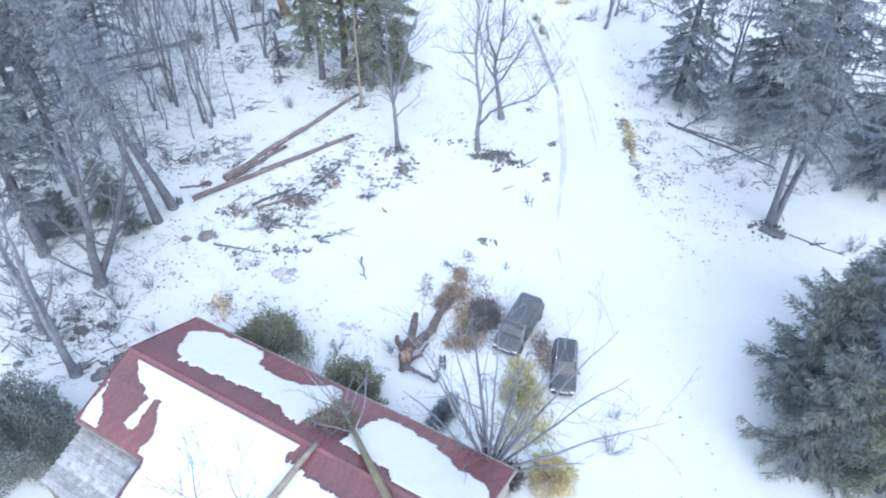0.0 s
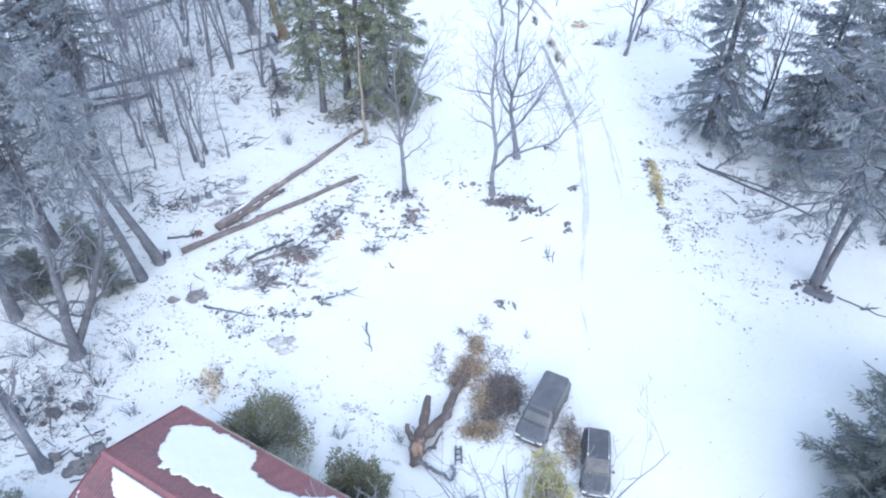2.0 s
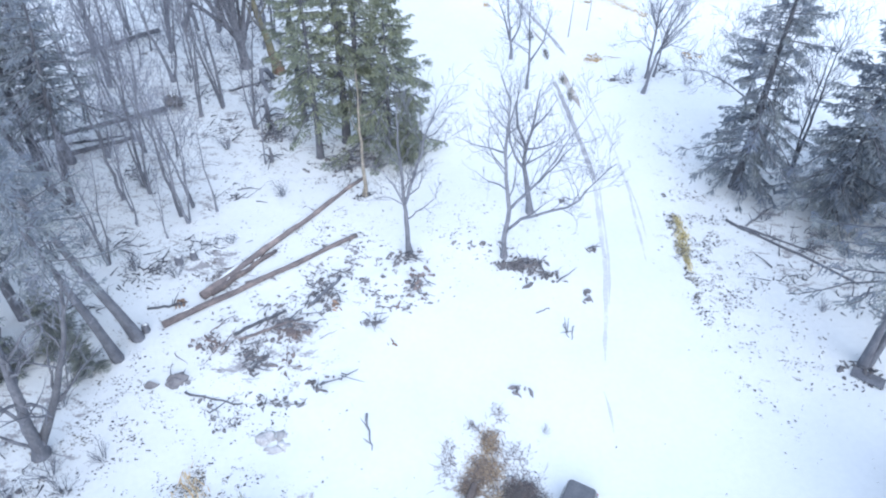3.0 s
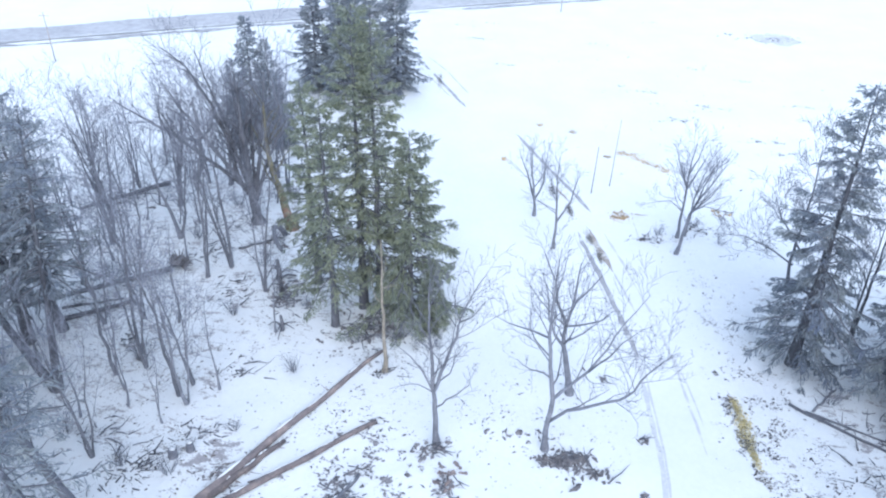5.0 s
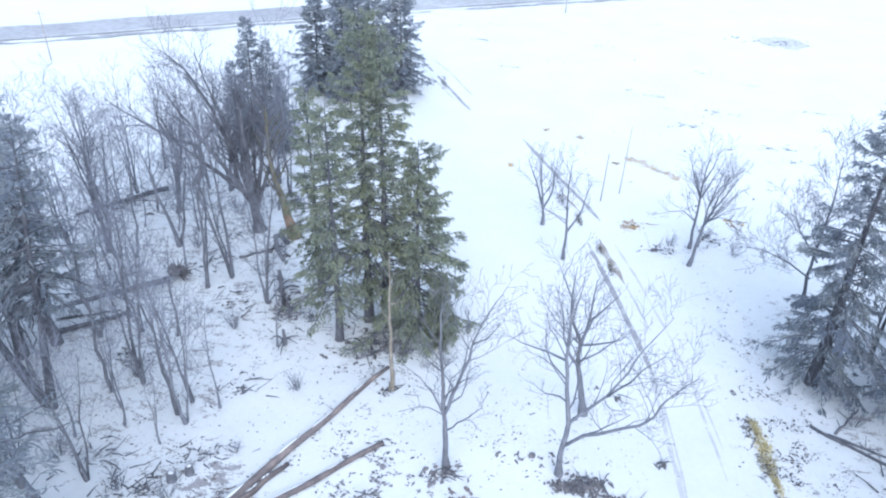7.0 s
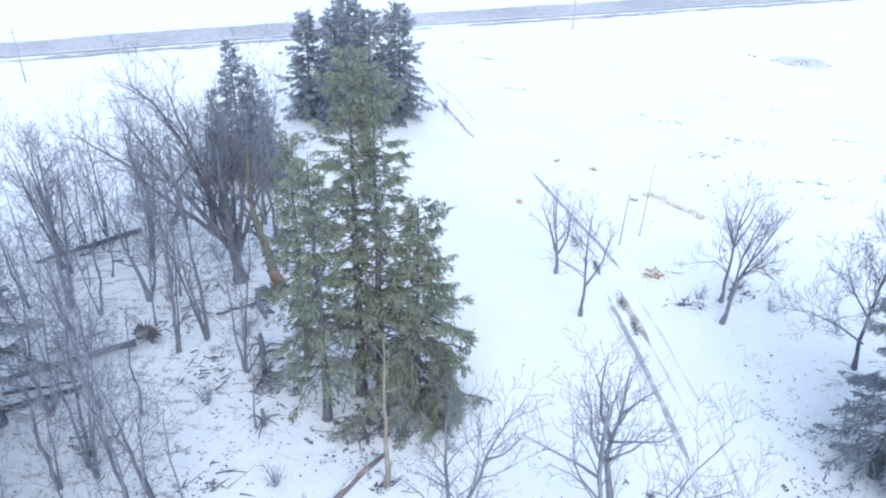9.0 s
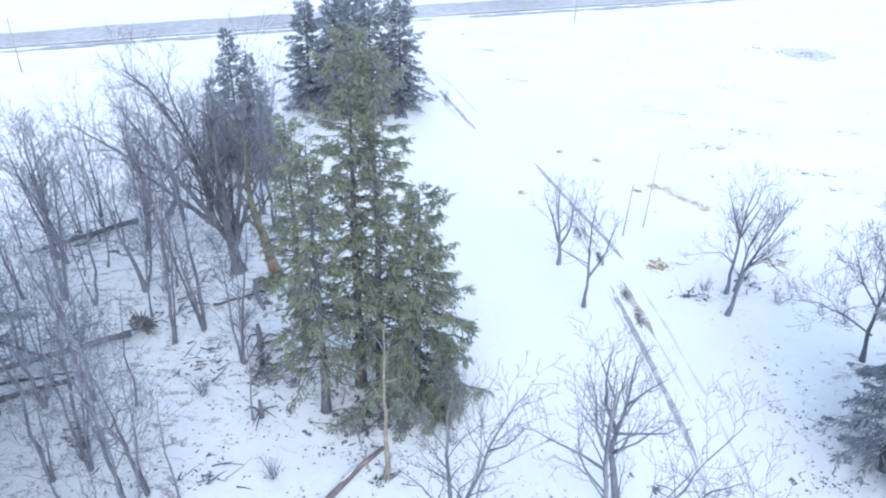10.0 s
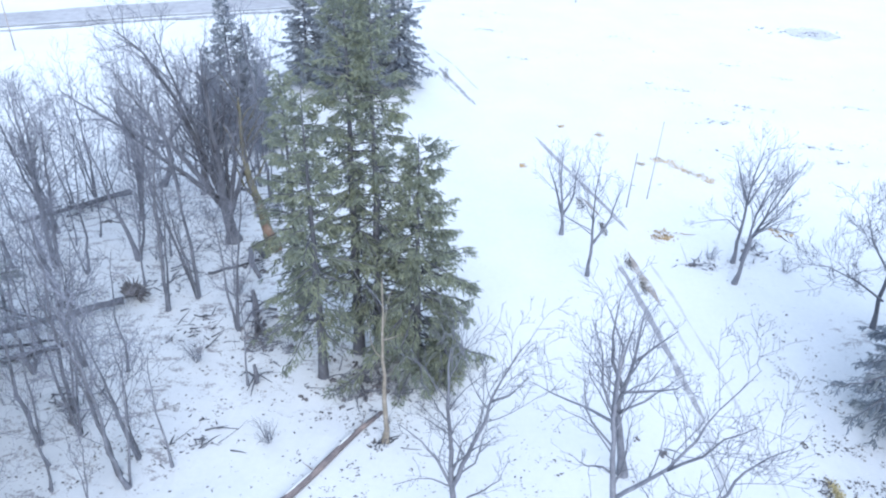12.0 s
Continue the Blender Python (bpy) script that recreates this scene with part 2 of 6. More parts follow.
# ---- geometry helpers ----
class Geo:
    def __init__(self):
        self.v, self.f = [], []

    def add(self, verts, faces):
        k = len(self.v)
        self.v.extend(verts)
        self.f.extend([tuple(i + k for i in face) for face in faces])

    def tube(self, pts, radii, sides=5, cap=True):
        pts = [Vector(p) for p in pts]
        k, n = len(self.v), len(pts)
        side = None
        for i, p in enumerate(pts):
            d = (pts[min(i + 1, n - 1)] - pts[max(i - 1, 0)]).normalized()
            if side is None:
                side = d.orthogonal().normalized()
            side = (side - d * side.dot(d)).normalized()
            up = d.cross(side)
            for s in range(sides):
                a = 2 * math.pi * s / sides
                self.v.append(p + (side * math.cos(a) + up * math.sin(a)) * radii[i])
        for i in range(n - 1):
            for s in range(sides):
                a, b = k + i * sides + s, k + i * sides + (s + 1) % sides
                self.f.append((a, b, b + sides, a + sides))
        if cap:
            self.f.append(tuple(k + s for s in reversed(range(sides))))
            self.f.append(tuple(k + (n - 1) * sides + s for s in range(sides)))

    def blade(self, base, way, wide, length, width, fold=0.25):
        """A pointed, folded leaf or needle spray."""
        wide = wide * width * 0.5
        mid = base + way * length * 0.45
        sag = Vector((0, 0, -fold * width))
        self.add([base, mid + wide + sag, base + way * length, mid - wide + sag], [(0, 1, 2), (0, 2, 3)])

    def box(self, lo, hi, m=None):
        c = [Vector((x, y, z)) for x in (lo[0], hi[0]) for y in (lo[1], hi[1]) for z in (lo[2], hi[2])]
        if m is not None:
            c = [m @ p for p in c]
        self.add(c, [(0, 1, 3, 2), (4, 6, 7, 5), (0, 4, 5, 1), (2, 3, 7, 6), (0, 2, 6, 4), (1, 5, 7, 3)])

    def loft(self, rings, closed=True):
        k, s = len(self.v), len(rings[0])
        for r in rings:
            self.v.extend(Vector(p) for p in r)
        for i in range(len(rings) - 1):
            for j in range(s if closed else s - 1):
                a, b = k + i * s + j, k + i * s + (j + 1) % s
                self.f.append((a, b, b + s, a + s))
        if closed:
            self.f.append(tuple(k + j for j in reversed(range(s))))
            self.f.append(tuple(k + (len(rings) - 1) * s + j for j in range(s)))

    def chip(self, c, size, rng):
        """A broken, angular clod or splinter with a flat foot."""
        a, n = rng.uniform(0, 6.28), rng.randint(4, 6)
        lx, ly = size * rng.uniform(0.5, 1.7), size * rng.uniform(0.25, 0.7)
        low, top = [], []
        for k in range(n):
            b = 6.283 * (k + rng.uniform(-0.3, 0.3)) / n
            e = rng.uniform(0.6, 1.25)
            u, v = math.cos(b) * lx * e, math.sin(b) * ly * e
            p = Vector((u * math.cos(a) - v * math.sin(a), u * math.sin(a) + v * math.cos(a), 0))
            low.append(Vector(c) + p - Vector((0, 0, 0.05)))
            top.append(Vector(c) + p * rng.uniform(0.3, 0.75) + Vector((0, 0, size * rng.uniform(0.25, 0.8))))
        self.loft([low, top])

    def lump(self, c, r, rng, squash=0.7, sub=1):
        """An uneven stone or clod."""
        bm = bmesh.new()
        bmesh.ops.create_icosphere(bm, subdivisions=sub, radius=1)
        k = len(self.v)
        off = Vector((rng.uniform(-50, 50), rng.uniform(-50, 50), rng.uniform(-50, 50)))
        for v in bm.verts:
            q = v.co * (1 + 0.8 * noise.noise(v.co * 1.4 + off))
            self.v.append(Vector(c) + Vector((q.x * r[0], q.y * r[1], q.z * r[2] * squash)))
        self.f.extend([tuple(v.index + k for v in f.verts) for f in bm.faces])
        bm.free()

    def mesh(self, name, mat, smooth=False):
        me = bpy.data.meshes.new(name)
        me.from_pydata([tuple(p) for p in self.v], [], self.f)
        me.materials.append(mat)
        if smooth:
            me.shade_smooth()
        return me


def part(name, geo, mat, parent=None, label="", smooth=False, bevel=0.0):
    ob = new(name, geo.mesh(name, mat, smooth))
    if parent is not None:
        ob.parent = parent
    if bevel:
        mod = ob.modifiers.new("soft_edges", "BEVEL")
        mod.width, mod.segments, mod.limit_method, mod.angle_limit = bevel, 2, "ANGLE", radians(35)
    return tagged(ob, label) if label else ob


def empty(name, label, category, group="", kind=""):
    return tagged(new(name), label, category, group, kind)


def at(x, y, turn=0.0, scale=1.0, sink=0.05, lean=(0.0, 0.0)):
    return pose(x, y, ground_z(x, y) - sink, lean[0], lean[1], turn) @ Matrix.Diagonal((scale, scale, scale, 1))


# ---- ground: one sheet of snow, rising away from the house towards the far road ----
_prof_y = np.arange(-4000.0, 4001.0, 1.0)
_prof_z = np.interp(_prof_y, [-4000, 0, 36, 45, 55, 65, 80, 100, 115, 135, 260, 330, 4000], [0, 0, 0, 0.15, 0.5, 1.1, 2.1, 3.7, 5.0, 6.7, 17.0, 20.0, 22.0])
_prof_z = np.convolve(np.pad(_prof_z, 7, mode="edge"), np.ones(15) / 15, mode="valid")


def hash01(i, j):
    s = np.sin(i * 127.1 + j * 311.7) * 43758.5453
    return s - np.floor(s)


def smooth_noise(x, y):
    i, j = np.floor(x), np.floor(y)
    u, v = x - i, y - j
    u, v = u * u * (3 - 2 * u), v * v * (3 - 2 * v)
    a, b, c, d = hash01(i, j), hash01(i + 1, j), hash01(i, j + 1), hash01(i + 1, j + 1)
    return (a * (1 - u) + b * u) * (1 - v) + (c * (1 - u) + d * u) * v - 0.5


def blob(x, y, cx, cy, rx, ry):
    return np.exp(-(((x - cx) / rx) ** 2 + ((y - cy) / ry) ** 2))


def litter_amount(x, y):
    """How much leaf litter and brush shows through the snow: the wood, the felling, the verges."""
    wood = np.clip((-13 - x) / 10, 0, 1) * np.clip((y - 58) / 8, 0, 1) * np.clip((124 - y) / 15, 0, 1)
    wood = wood * (1 - 0.75 * blob(x, y, -18, 70, 6, 9))
    low = np.clip((-24 - x) / 5, 0, 1) * np.clip((58 - y) / 8, 0, 1) * np.clip((y - 20) / 8, 0, 1)
    fell = 0.95 * blob(x, y, -17, 53, 7, 6) + 0.7 * blob(x, y, -22.5, 63, 4, 2.5) + 0.5 * blob(x, y, -9, 60, 6, 5) + 0.5 * blob(x, y, 6, 63, 4, 2)
    group = 1.0 * blob(x, y, -11, 81, 7, 6) + 0.6 * blob(x, y, 24, 97, 7, 5)
    right = 0.75 * np.clip((x - 24) / 6, 0, 1) * np.clip((y - 54) / 6, 0, 1) * np.clip((96 - y) / 10, 0, 1) + 0.55 * blob(x, y, 22, 62, 5, 14)
    yard = 0.6 * blob(x, y, -12, 40, 7, 4) + 0.5 * blob(x, y, -19, 42, 3, 2) + 0.5 * blob(x, y, -6, 36, 4, 4) + 0.3 * blob(x, y, 24, 48, 4, 5) + 0.7 * blob(x, y, 3, 37, 3, 4) + 0.5 * blob(x, y, 38, 50, 7, 7)
    return np.clip(wood * 0.72 + low * 0.72 + fell + group + right + yard, 0, 1)


def ground_height(x, y):
    x, y = np.asarray(x, float), np.asarray(y, float)
    z = np.interp(y, _prof_y, _prof_z)
    rough = 0.25 + 0.75 * litter_amount(x, y)
    near = np.exp(-np.maximum(np.hypot(x, y - 70) - 120, 0) / 60)
    z = z + near * (0.35 * smooth_noise(x / 9 + 3, y / 9) + rough * (0.22 * smooth_noise(x / 2.3, y / 2.3 + 9) + 0.10 * smooth_noise(x / 0.9 + 40, y / 0.9)))
    return z


def ground_z(x, y):
    return float(ground_height(x, y))


def spread(lo, hi, step, far, grow=1.22):
    mid = list(np.arange(lo, hi + step / 2, step))
    out, d = [], step
    left, right = [], []
    p, q = mid[0], mid[-1]
    while p > -far or q < far:
        d = min(d * grow, 400.0)
        p, q = p - d, q + d
        left.append(p)
        right.append(q)
    return np.array(left[::-1] + mid + right)


gx, gy = spread(-52, 46, 0.45, 3500), spread(12, 132, 0.45, 3500)
GX, GY = np.meshgrid(gx, gy)
GZ = ground_height(GX, GY)
nx, ny = len(gx), len(gy)
idx = np.arange(nx * ny).reshape(ny, nx)
faces = np.stack([idx[:-1, :-1], idx[:-1, 1:], idx[1:, 1:], idx[1:, :-1]], -1).reshape(-1, 4)
me = bpy.data.meshes.new("ground")
me.from_pydata(np.stack([GX, GY, GZ], -1).reshape(-1, 3).tolist(), [], faces.tolist())
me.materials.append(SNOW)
me.shade_smooth()
me.attributes.new("litter", "FLOAT", "POINT").data.foreach_set("value", litter_amount(GX, GY).ravel().astype(np.float32))
ground = tagged(new("ground", me), "snow-covered ground with leaf litter showing through", "ground", kind="structure")


def ribbon(name, pts, width, mat, label, category, lift=0.012, ragged=0.3, seed=1, kind="structure", step=0.5):
    """A strip laid on the ground along a line, with uneven edges."""
    rng = random.Random(seed)
    pts = [Vector((x, y, 0)) for x, y in pts]
    line = []
    for a, b in zip(pts, pts[1:]):
        n = max(1, int((b - a).length / step))
        line += [a.lerp(b, i / n) for i in range(n)]
    line.append(pts[-1])
    # soften the corners
    for _ in range(6):
        line = [line[0]] + [(line[i - 1] + line[i] * 2 + line[i + 1]) / 4 for i in range(1, len(line) - 1)] + [line[-1]]
    g = Geo()
    off = rng.uniform(0, 100)
    for i, p in enumerate(line):
        d = (line[min(i + 1, len(line) - 1)] - line[max(i - 1, 0)]).normalized()
        s = Vector((-d.y, d.x, 0))
        ends = min(1.0, 0.15 + i * step / 3, 0.15 + (len(line) - 1 - i) * step / 3)
        for k in (-1, -0.33, 0.33, 1):
            w = width * 0.5 * ends * (1 + ragged * noise.noise(Vector((i * step * 0.6, k * 7, off))) * 2)
            q = p + s * k * w
            g.v.append(Vector((q.x, q.y, ground_z(q.x, q.y) + lift)))
        if i:
            a = (i - 1) * 4
            for k in range(3):
                g.f.append((a + k, a + k + 1, a + k + 5, a + k + 4))
    ob = part(name, g, mat)
    return tagged(ob, label, category, kind=kind)


# far road
ribbon("road", [(-420, 60), (-260, 120), (-165, 151), (-95, 175), (-11, 204.5), (60, 227), (170, 262), (400, 330)], 10.5, ASPHALT, "grey wet asphalt road across the snowfields", "road", lift=0.15, ragged=0.05, step=3)
ribbon("road_snow_line", [(-420, 55.4), (-260, 115.4), (-165, 146.4), (-93.8, 170.6), (-9.8, 200.1), (61.2, 222.6), (171.2, 257.6), (401.2, 325.6)], 0.5, SLUSH, "line of ploughed snow along the far road", "snow bank", lift=0.19, ragged=0.7, step=3)
ribbon("verge", [(-420, 52.5), (-260, 112.5), (-165, 143.5), (-93, 168), (-9, 197.3), (62, 219.7), (172, 254.7), (402, 322.7)], 1.5, RUT_GREY, "thin strip of bare soil beside the far road", "verge", lift=0.12, ragged=0.8, step=3)

# wheel tracks of the field drive
TRACKS = [
    ([(14.2, 77.4), (13.7, 70.3), (13.0, 62.5), (11.9, 56.5), (11.2, 52.5)], 0.4, SLUSH),
    ([(14.7, 77.4), (14.1, 70.3), (13.5, 63.5), (12.6, 58.5)], 0.2, SLUSH),
    ([(12.2, 98.4), (12.7, 92.9), (13.4, 86.8), (13.9, 81.3), (14.3, 75.7)], 0.6, RUT_GREY),
    ([(11.6, 97.6), (12.1, 92.9), (12.8, 86.8), (13.3, 82.3)], 0.2, SLUSH),
    ([(13.7, 99.0), (14.1, 95.1), (14.8, 90.0)], 0.75, RUT),
    ([(14.8, 90.0), (15.3, 86.0), (15.7, 82.0)], 0.25, SLUSH),
    ([(15.4, 98.0), (16.4, 90.8), (16.8, 86.9)], 0.3, SLUSH),
    ([(16.8, 86.9), (17.4, 81.4), (17.5, 75), (17.2, 69), (17.0, 64)], 0.25, SLUSH),
    ([(17.4, 79.0), (17.9, 72), (17.7, 67)], 0.15, SLUSH),
    ([(7.1, 126.6), (10.3, 116.8), (13.2, 108.0), (14.7, 102.8)], 0.55, RUT_GREY),
    ([(9.2, 123.2), (12.0, 114.0), (14.3, 107.7)], 0.22, SLUSH),
    ([(10.7, 110.4), (12.5, 105.0)], 0.45, RUT),
    ([(-10.3, 164.3), (-5.0, 150.4), (-0.5, 137.4)], 0.6, RUT_GREY),
    ([(-11.4, 164.0), (-6.4, 150.6), (-3.0, 142)], 0.35, SLUSH),
    ([(-7.4, 163.3), (-3.6, 155.5), (0.3, 143.4)], 0.35, SLUSH),
    ([(10.6, 49.6), (10.8, 47.6), (10.7, 46.0)], 0.35, SLUSH),
]
for i, (pts, w, mat) in enumerate(TRACKS):
    ribbon("wheel_track", pts, w, mat, "muddy wheel rut worn into the snow" if mat is not SLUSH else "grey wheel track pressed into the snow", "wheel track", seed=20 + i, ragged=0.35)


# ---- trees ----
def wander(rng, start, way, length, n, bend, lift):
    pts, p, d = [start.copy()], start.copy(), way.normalized()
    for _ in range(n):
        d = (d + Vector((rng.gauss(0, bend), rng.gauss(0, bend), rng.gauss(0, bend) + lift))).normalized()
        p = p + d * (length / n)
        pts.append(p.copy())
    return pts


def sprout(rng, wood, twigs, pts, r0, level, most, density, thin):
    """Side branches along a branch, and twigs along those."""
    total = sum((b - a).length for a, b in zip(pts, pts[1:]))
    count = max(2, int(total * density * (1.0 if level < most else 0.95)))
    for k in range(count):
        f = 0.22 + 0.78 * (k + rng.random()) / count
        s = f * (len(pts) - 1)
        i = min(int(s), len(pts) - 2)
        p = pts[i].lerp(pts[i + 1], s - i)
        along = (pts[i + 1] - pts[i]).normalized()
        a = rng.uniform(0, 2 * math.pi)
        side = along.orthogonal().normalized()
        side = (side * math.cos(a) + along.cross(side) * math.sin(a)).normalized()
        way = (along * rng.uniform(0.5, 1.0) + side * rng.uniform(0.6, 1.0) + Vector((0, 0, 0.25))).normalized()
        length = (0.30 + 0.34 * (1 - f)) * total * rng.uniform(0.6, 1.15)
        length = min(length, 4.4 / level)
        r = max(thin, r0 * (1 - 0.75 * f) * 0.5)
        n = 5 if level == 1 else 4 if level == 2 else 3
        q = wander(rng, p, way, length, n, 0.2 if level < 3 else 0.12, 0.07)
        radii = [max(thin * 0.6, r * (1 - 0.8 * j / n)) for j in range(n + 1)]
        (wood if r > 0.035 else twigs).tube(q, radii, 4 if r > 0.05 else 3, cap=False)
        if level < most:
            sprout(rng, wood, twigs, q, r, level + 1, most, density * 1.5, thin)


def bare_tree(limbs, r0, seed, label, density=1.0, most=3, mat=None, thin=0.018, name="bare_tree", category="tree", group=""):
    """A leafless tree. limbs: lines of (sideways, height, depth) from the base; the first is the trunk."""
    rng = random.Random(seed)
    mat = mat or BARK
    trunk, limbs_g, twigs, mains = Geo(), Geo(), Geo(), {}
    for n, (r, line) in enumerate(limbs):
        pts = [Vector(p) for p in line]
        fine = []
        for a, b in zip(pts, pts[1:]):
            m = max(2, int((b - a).length / 1.1))
            fine += [a.lerp(b, i / m) + Vector((rng.gauss(0, 0.05), rng.gauss(0, 0.05), 0)) * (i > 0) for i in range(m)]
        fine.append(pts[-1])
        rr = r0 * r
        radii = [max(0.02, rr * (1 - 0.85 * i / (len(fine) - 1))) for i in range(len(fine))]
        if n == 0:
            radii[0] *= 1.5
            fine.insert(0, fine[0] - Vector((0, 0, 0.3)))
            radii.insert(0, radii[0] * 1.1)
        (trunk if n == 0 else mains.setdefault(n, Geo())).tube(fine, radii, 8 if n == 0 else 6)
        sprout(rng, limbs_g, twigs, fine[len(fine) // 4 if n == 0 else 0:], rr * 0.8, 1, most, density, thin)
    tree = empty(name, label, category, group)
    part("trunk", trunk, mat, tree, smooth=True)
    for g in mains.values():
        part("limb", g, mat, tree, smooth=True)
    tagged(part("branchwork", limbs_g, mat, tree, smooth=True), kind="stuff")
    tagged(part("crown", twigs, TWIG, tree, "fine bare grey twigs"), kind="stuff")
    return tree


def upright(rng, h, stems=1, spreadx=0.12):
    out = []
    for s in range(stems):
        a = rng.uniform(0, 6.28)
        lean = rng.uniform(0.3, 1.0) * spreadx * (1 if stems == 1 else 1.6)
        hh = h * rng.uniform(0.75, 1.0) if s else h
        line = [(0.12 * s * math.cos(a), 0.12 * s * math.sin(a), 0)]
        for k in range(1, 5):
            f = k / 4
            line.append((math.cos(a) * lean * hh * f + rng.gauss(0, 0.12), math.sin(a) * lean * hh * f + rng.gauss(0, 0.12), hh * f))
        out.append((1.0 if not s else rng.uniform(0.6, 0.9), line))
    return out


def conifer(h, r, clear, seed, label, mat=None, name="spruce_tree", density=9.0, droop=0.30, step=0.27, category="tree", group="", trunks=((0, 0, 0, 0),), trunk_r=None, ragged=0.25, power=0.8, patchy=0.0, thick=1.0, bare=0.2, low=0.0):
    """A conifer: a straight trunk, uneven drooping boughs and hanging sprays of needles with gaps between them."""
    rng = random.Random(seed)
    mat = mat or NEEDLE
    trunk, boughs, needles = Geo(), Geo(), Geo()
    off = Vector((seed * 3.1, seed * 1.7, 0))
    for bx, by, tx, ty in trunks:
        hh = h * (1 if (bx, by) == (0, 0) else rng.uniform(0.85, 0.95))
        tr = trunk_r or (0.013 * h + 0.06)
        tr = tr if len(trunks) == 1 else tr * 0.8
        axis = [Vector((bx + tx * f + rng.gauss(0, 0.05), by + ty * f + rng.gauss(0, 0.05), hh * f)) for f in np.linspace(0, 1, 9)]
        trunk.tube([axis[0] - Vector((0, 0, 0.4))] + axis, [tr * 1.7] + [max(0.02, tr * (1.25 if i == 0 else 1) * (1 - i / 8.2)) for i in range(9)], 8)
        count = int((hh - clear) * density)
        turn = rng.uniform(0, 6)
        for k in range(count):
            f = (k + rng.random()) / count
            z = clear + (hh - clear) * f * 0.985
            turn += 2.39996 + rng.gauss(0, 0.5)
            out = Vector((math.cos(turn), math.sin(turn), 0))
            clump = 0.9 + 0.75 * noise.noise(out * 1.4 + off + Vector((0, 0, z * 0.4)))
            length = r * ((1.02 - f) ** power) * rng.uniform(1 - ragged * 1.8, 1 + ragged * 0.6) * clump + 0.4
            if f < 0.15:
                length *= 0.5 + f * 3.4
            if length < 0.35:
                continue
            side = Vector((-out.y, out.x, 0))
            rise = 0.4 * f - droop * (1 - f) + rng.gauss(0, 0.12)
            start = Vector((bx + tx * z / hh, by + ty * z / hh, z))
            n = max(3, int(length / 0.8))
            sway, hang = rng.gauss(0, 0.16), rng.uniform(0.15, 0.5) * (1 - 0.5 * f)
            pts = []
            for i in range(n + 1):
                u = i / n
                pts.append(start + out * length * u * (1 - 0.1 * u) + Vector((0, 0, length * (rise * u - hang * u * u + 0.16 * u ** 4))) + side * (sway * length * u * u + rng.gauss(0, 0.03) * length * u))
            boughs.tube(pts, [max(0.012, 0.017 * length * (1 - 0.8 * i / n)) for i in range(n + 1)], 3, cap=False)
            nodes = max(3, int(length / step))
            roll = rng.gauss(0, 0.35)
            for j in range(nodes):
                u = bare + (1 - bare) * (j + rng.random()) / nodes
                s = min(u, 0.999) * n
                i = int(s)
                p = pts[i].lerp(pts[i + 1], s - i)
                flat_p = Vector((p.x * 0.75, p.y * 0.75, p.z * 1.5))
                if 0.75 * noise.noise(flat_p + off) + 0.6 * noise.noise(flat_p * 2.4 + off) < patchy - 0.28 + low * (1 - f) ** 2:
                    continue
                along = (pts[i + 1] - pts[i]).normalized()
                flat = (side + Vector((0, 0, roll))).normalized()
                tw = min(1.3, 0.24 * length * (1.1 - u) + 0.3) * rng.uniform(0.6, 1.25)
                for sgn in (-1, 1):
                    if rng.random() < 0.2:
                        continue
                    ahead = rng.uniform(0.2, 1.0)
                    way = (along * ahead + flat * sgn * rng.uniform(0.35, 0.9) + Vector((0, 0, rng.uniform(-0.6, 0.1)))).normalized()
                    tip = p + way * tw
                    wide = way.cross(Vector((rng.gauss(0, 0.6), rng.gauss(0, 0.6), 1))).normalized()
                    needles.blade(p, way, wide, tw, rng.uniform(0.08, 0.14) * thick)
                    # short sprays hanging off the side twig
                    for _ in range(4):
                        q = p.lerp(tip, rng.uniform(0.2, 0.95))
                        down = (way * rng.uniform(0.0, 0.9) + along * rng.gauss(0.2, 0.45) + Vector((rng.gauss(0, 0.25), rng.gauss(0, 0.25), -rng.uniform(0.15, 1.1)))).normalized()
                        w2 = down.cross(Vector((rng.gauss(0, 1), rng.gauss(0, 1), 0.4))).normalized()
                        needles.blade(q, down, w2, rng.uniform(0.25, 0.62), rng.uniform(0.07, 0.12) * thick)
            needles.blade(pts[-2], (pts[-1] - pts[-2]).normalized(), side, 0.5, 0.16)
    tree = empty(name, label, category, group)
    part("trunk", trunk, BARK_DARK, tree, smooth=True)
    tagged(part("branchwork", boughs, BARK_DARK, tree), kind="stuff")
    tagged(part("crown", needles, mat, tree), kind="stuff")
    return tree


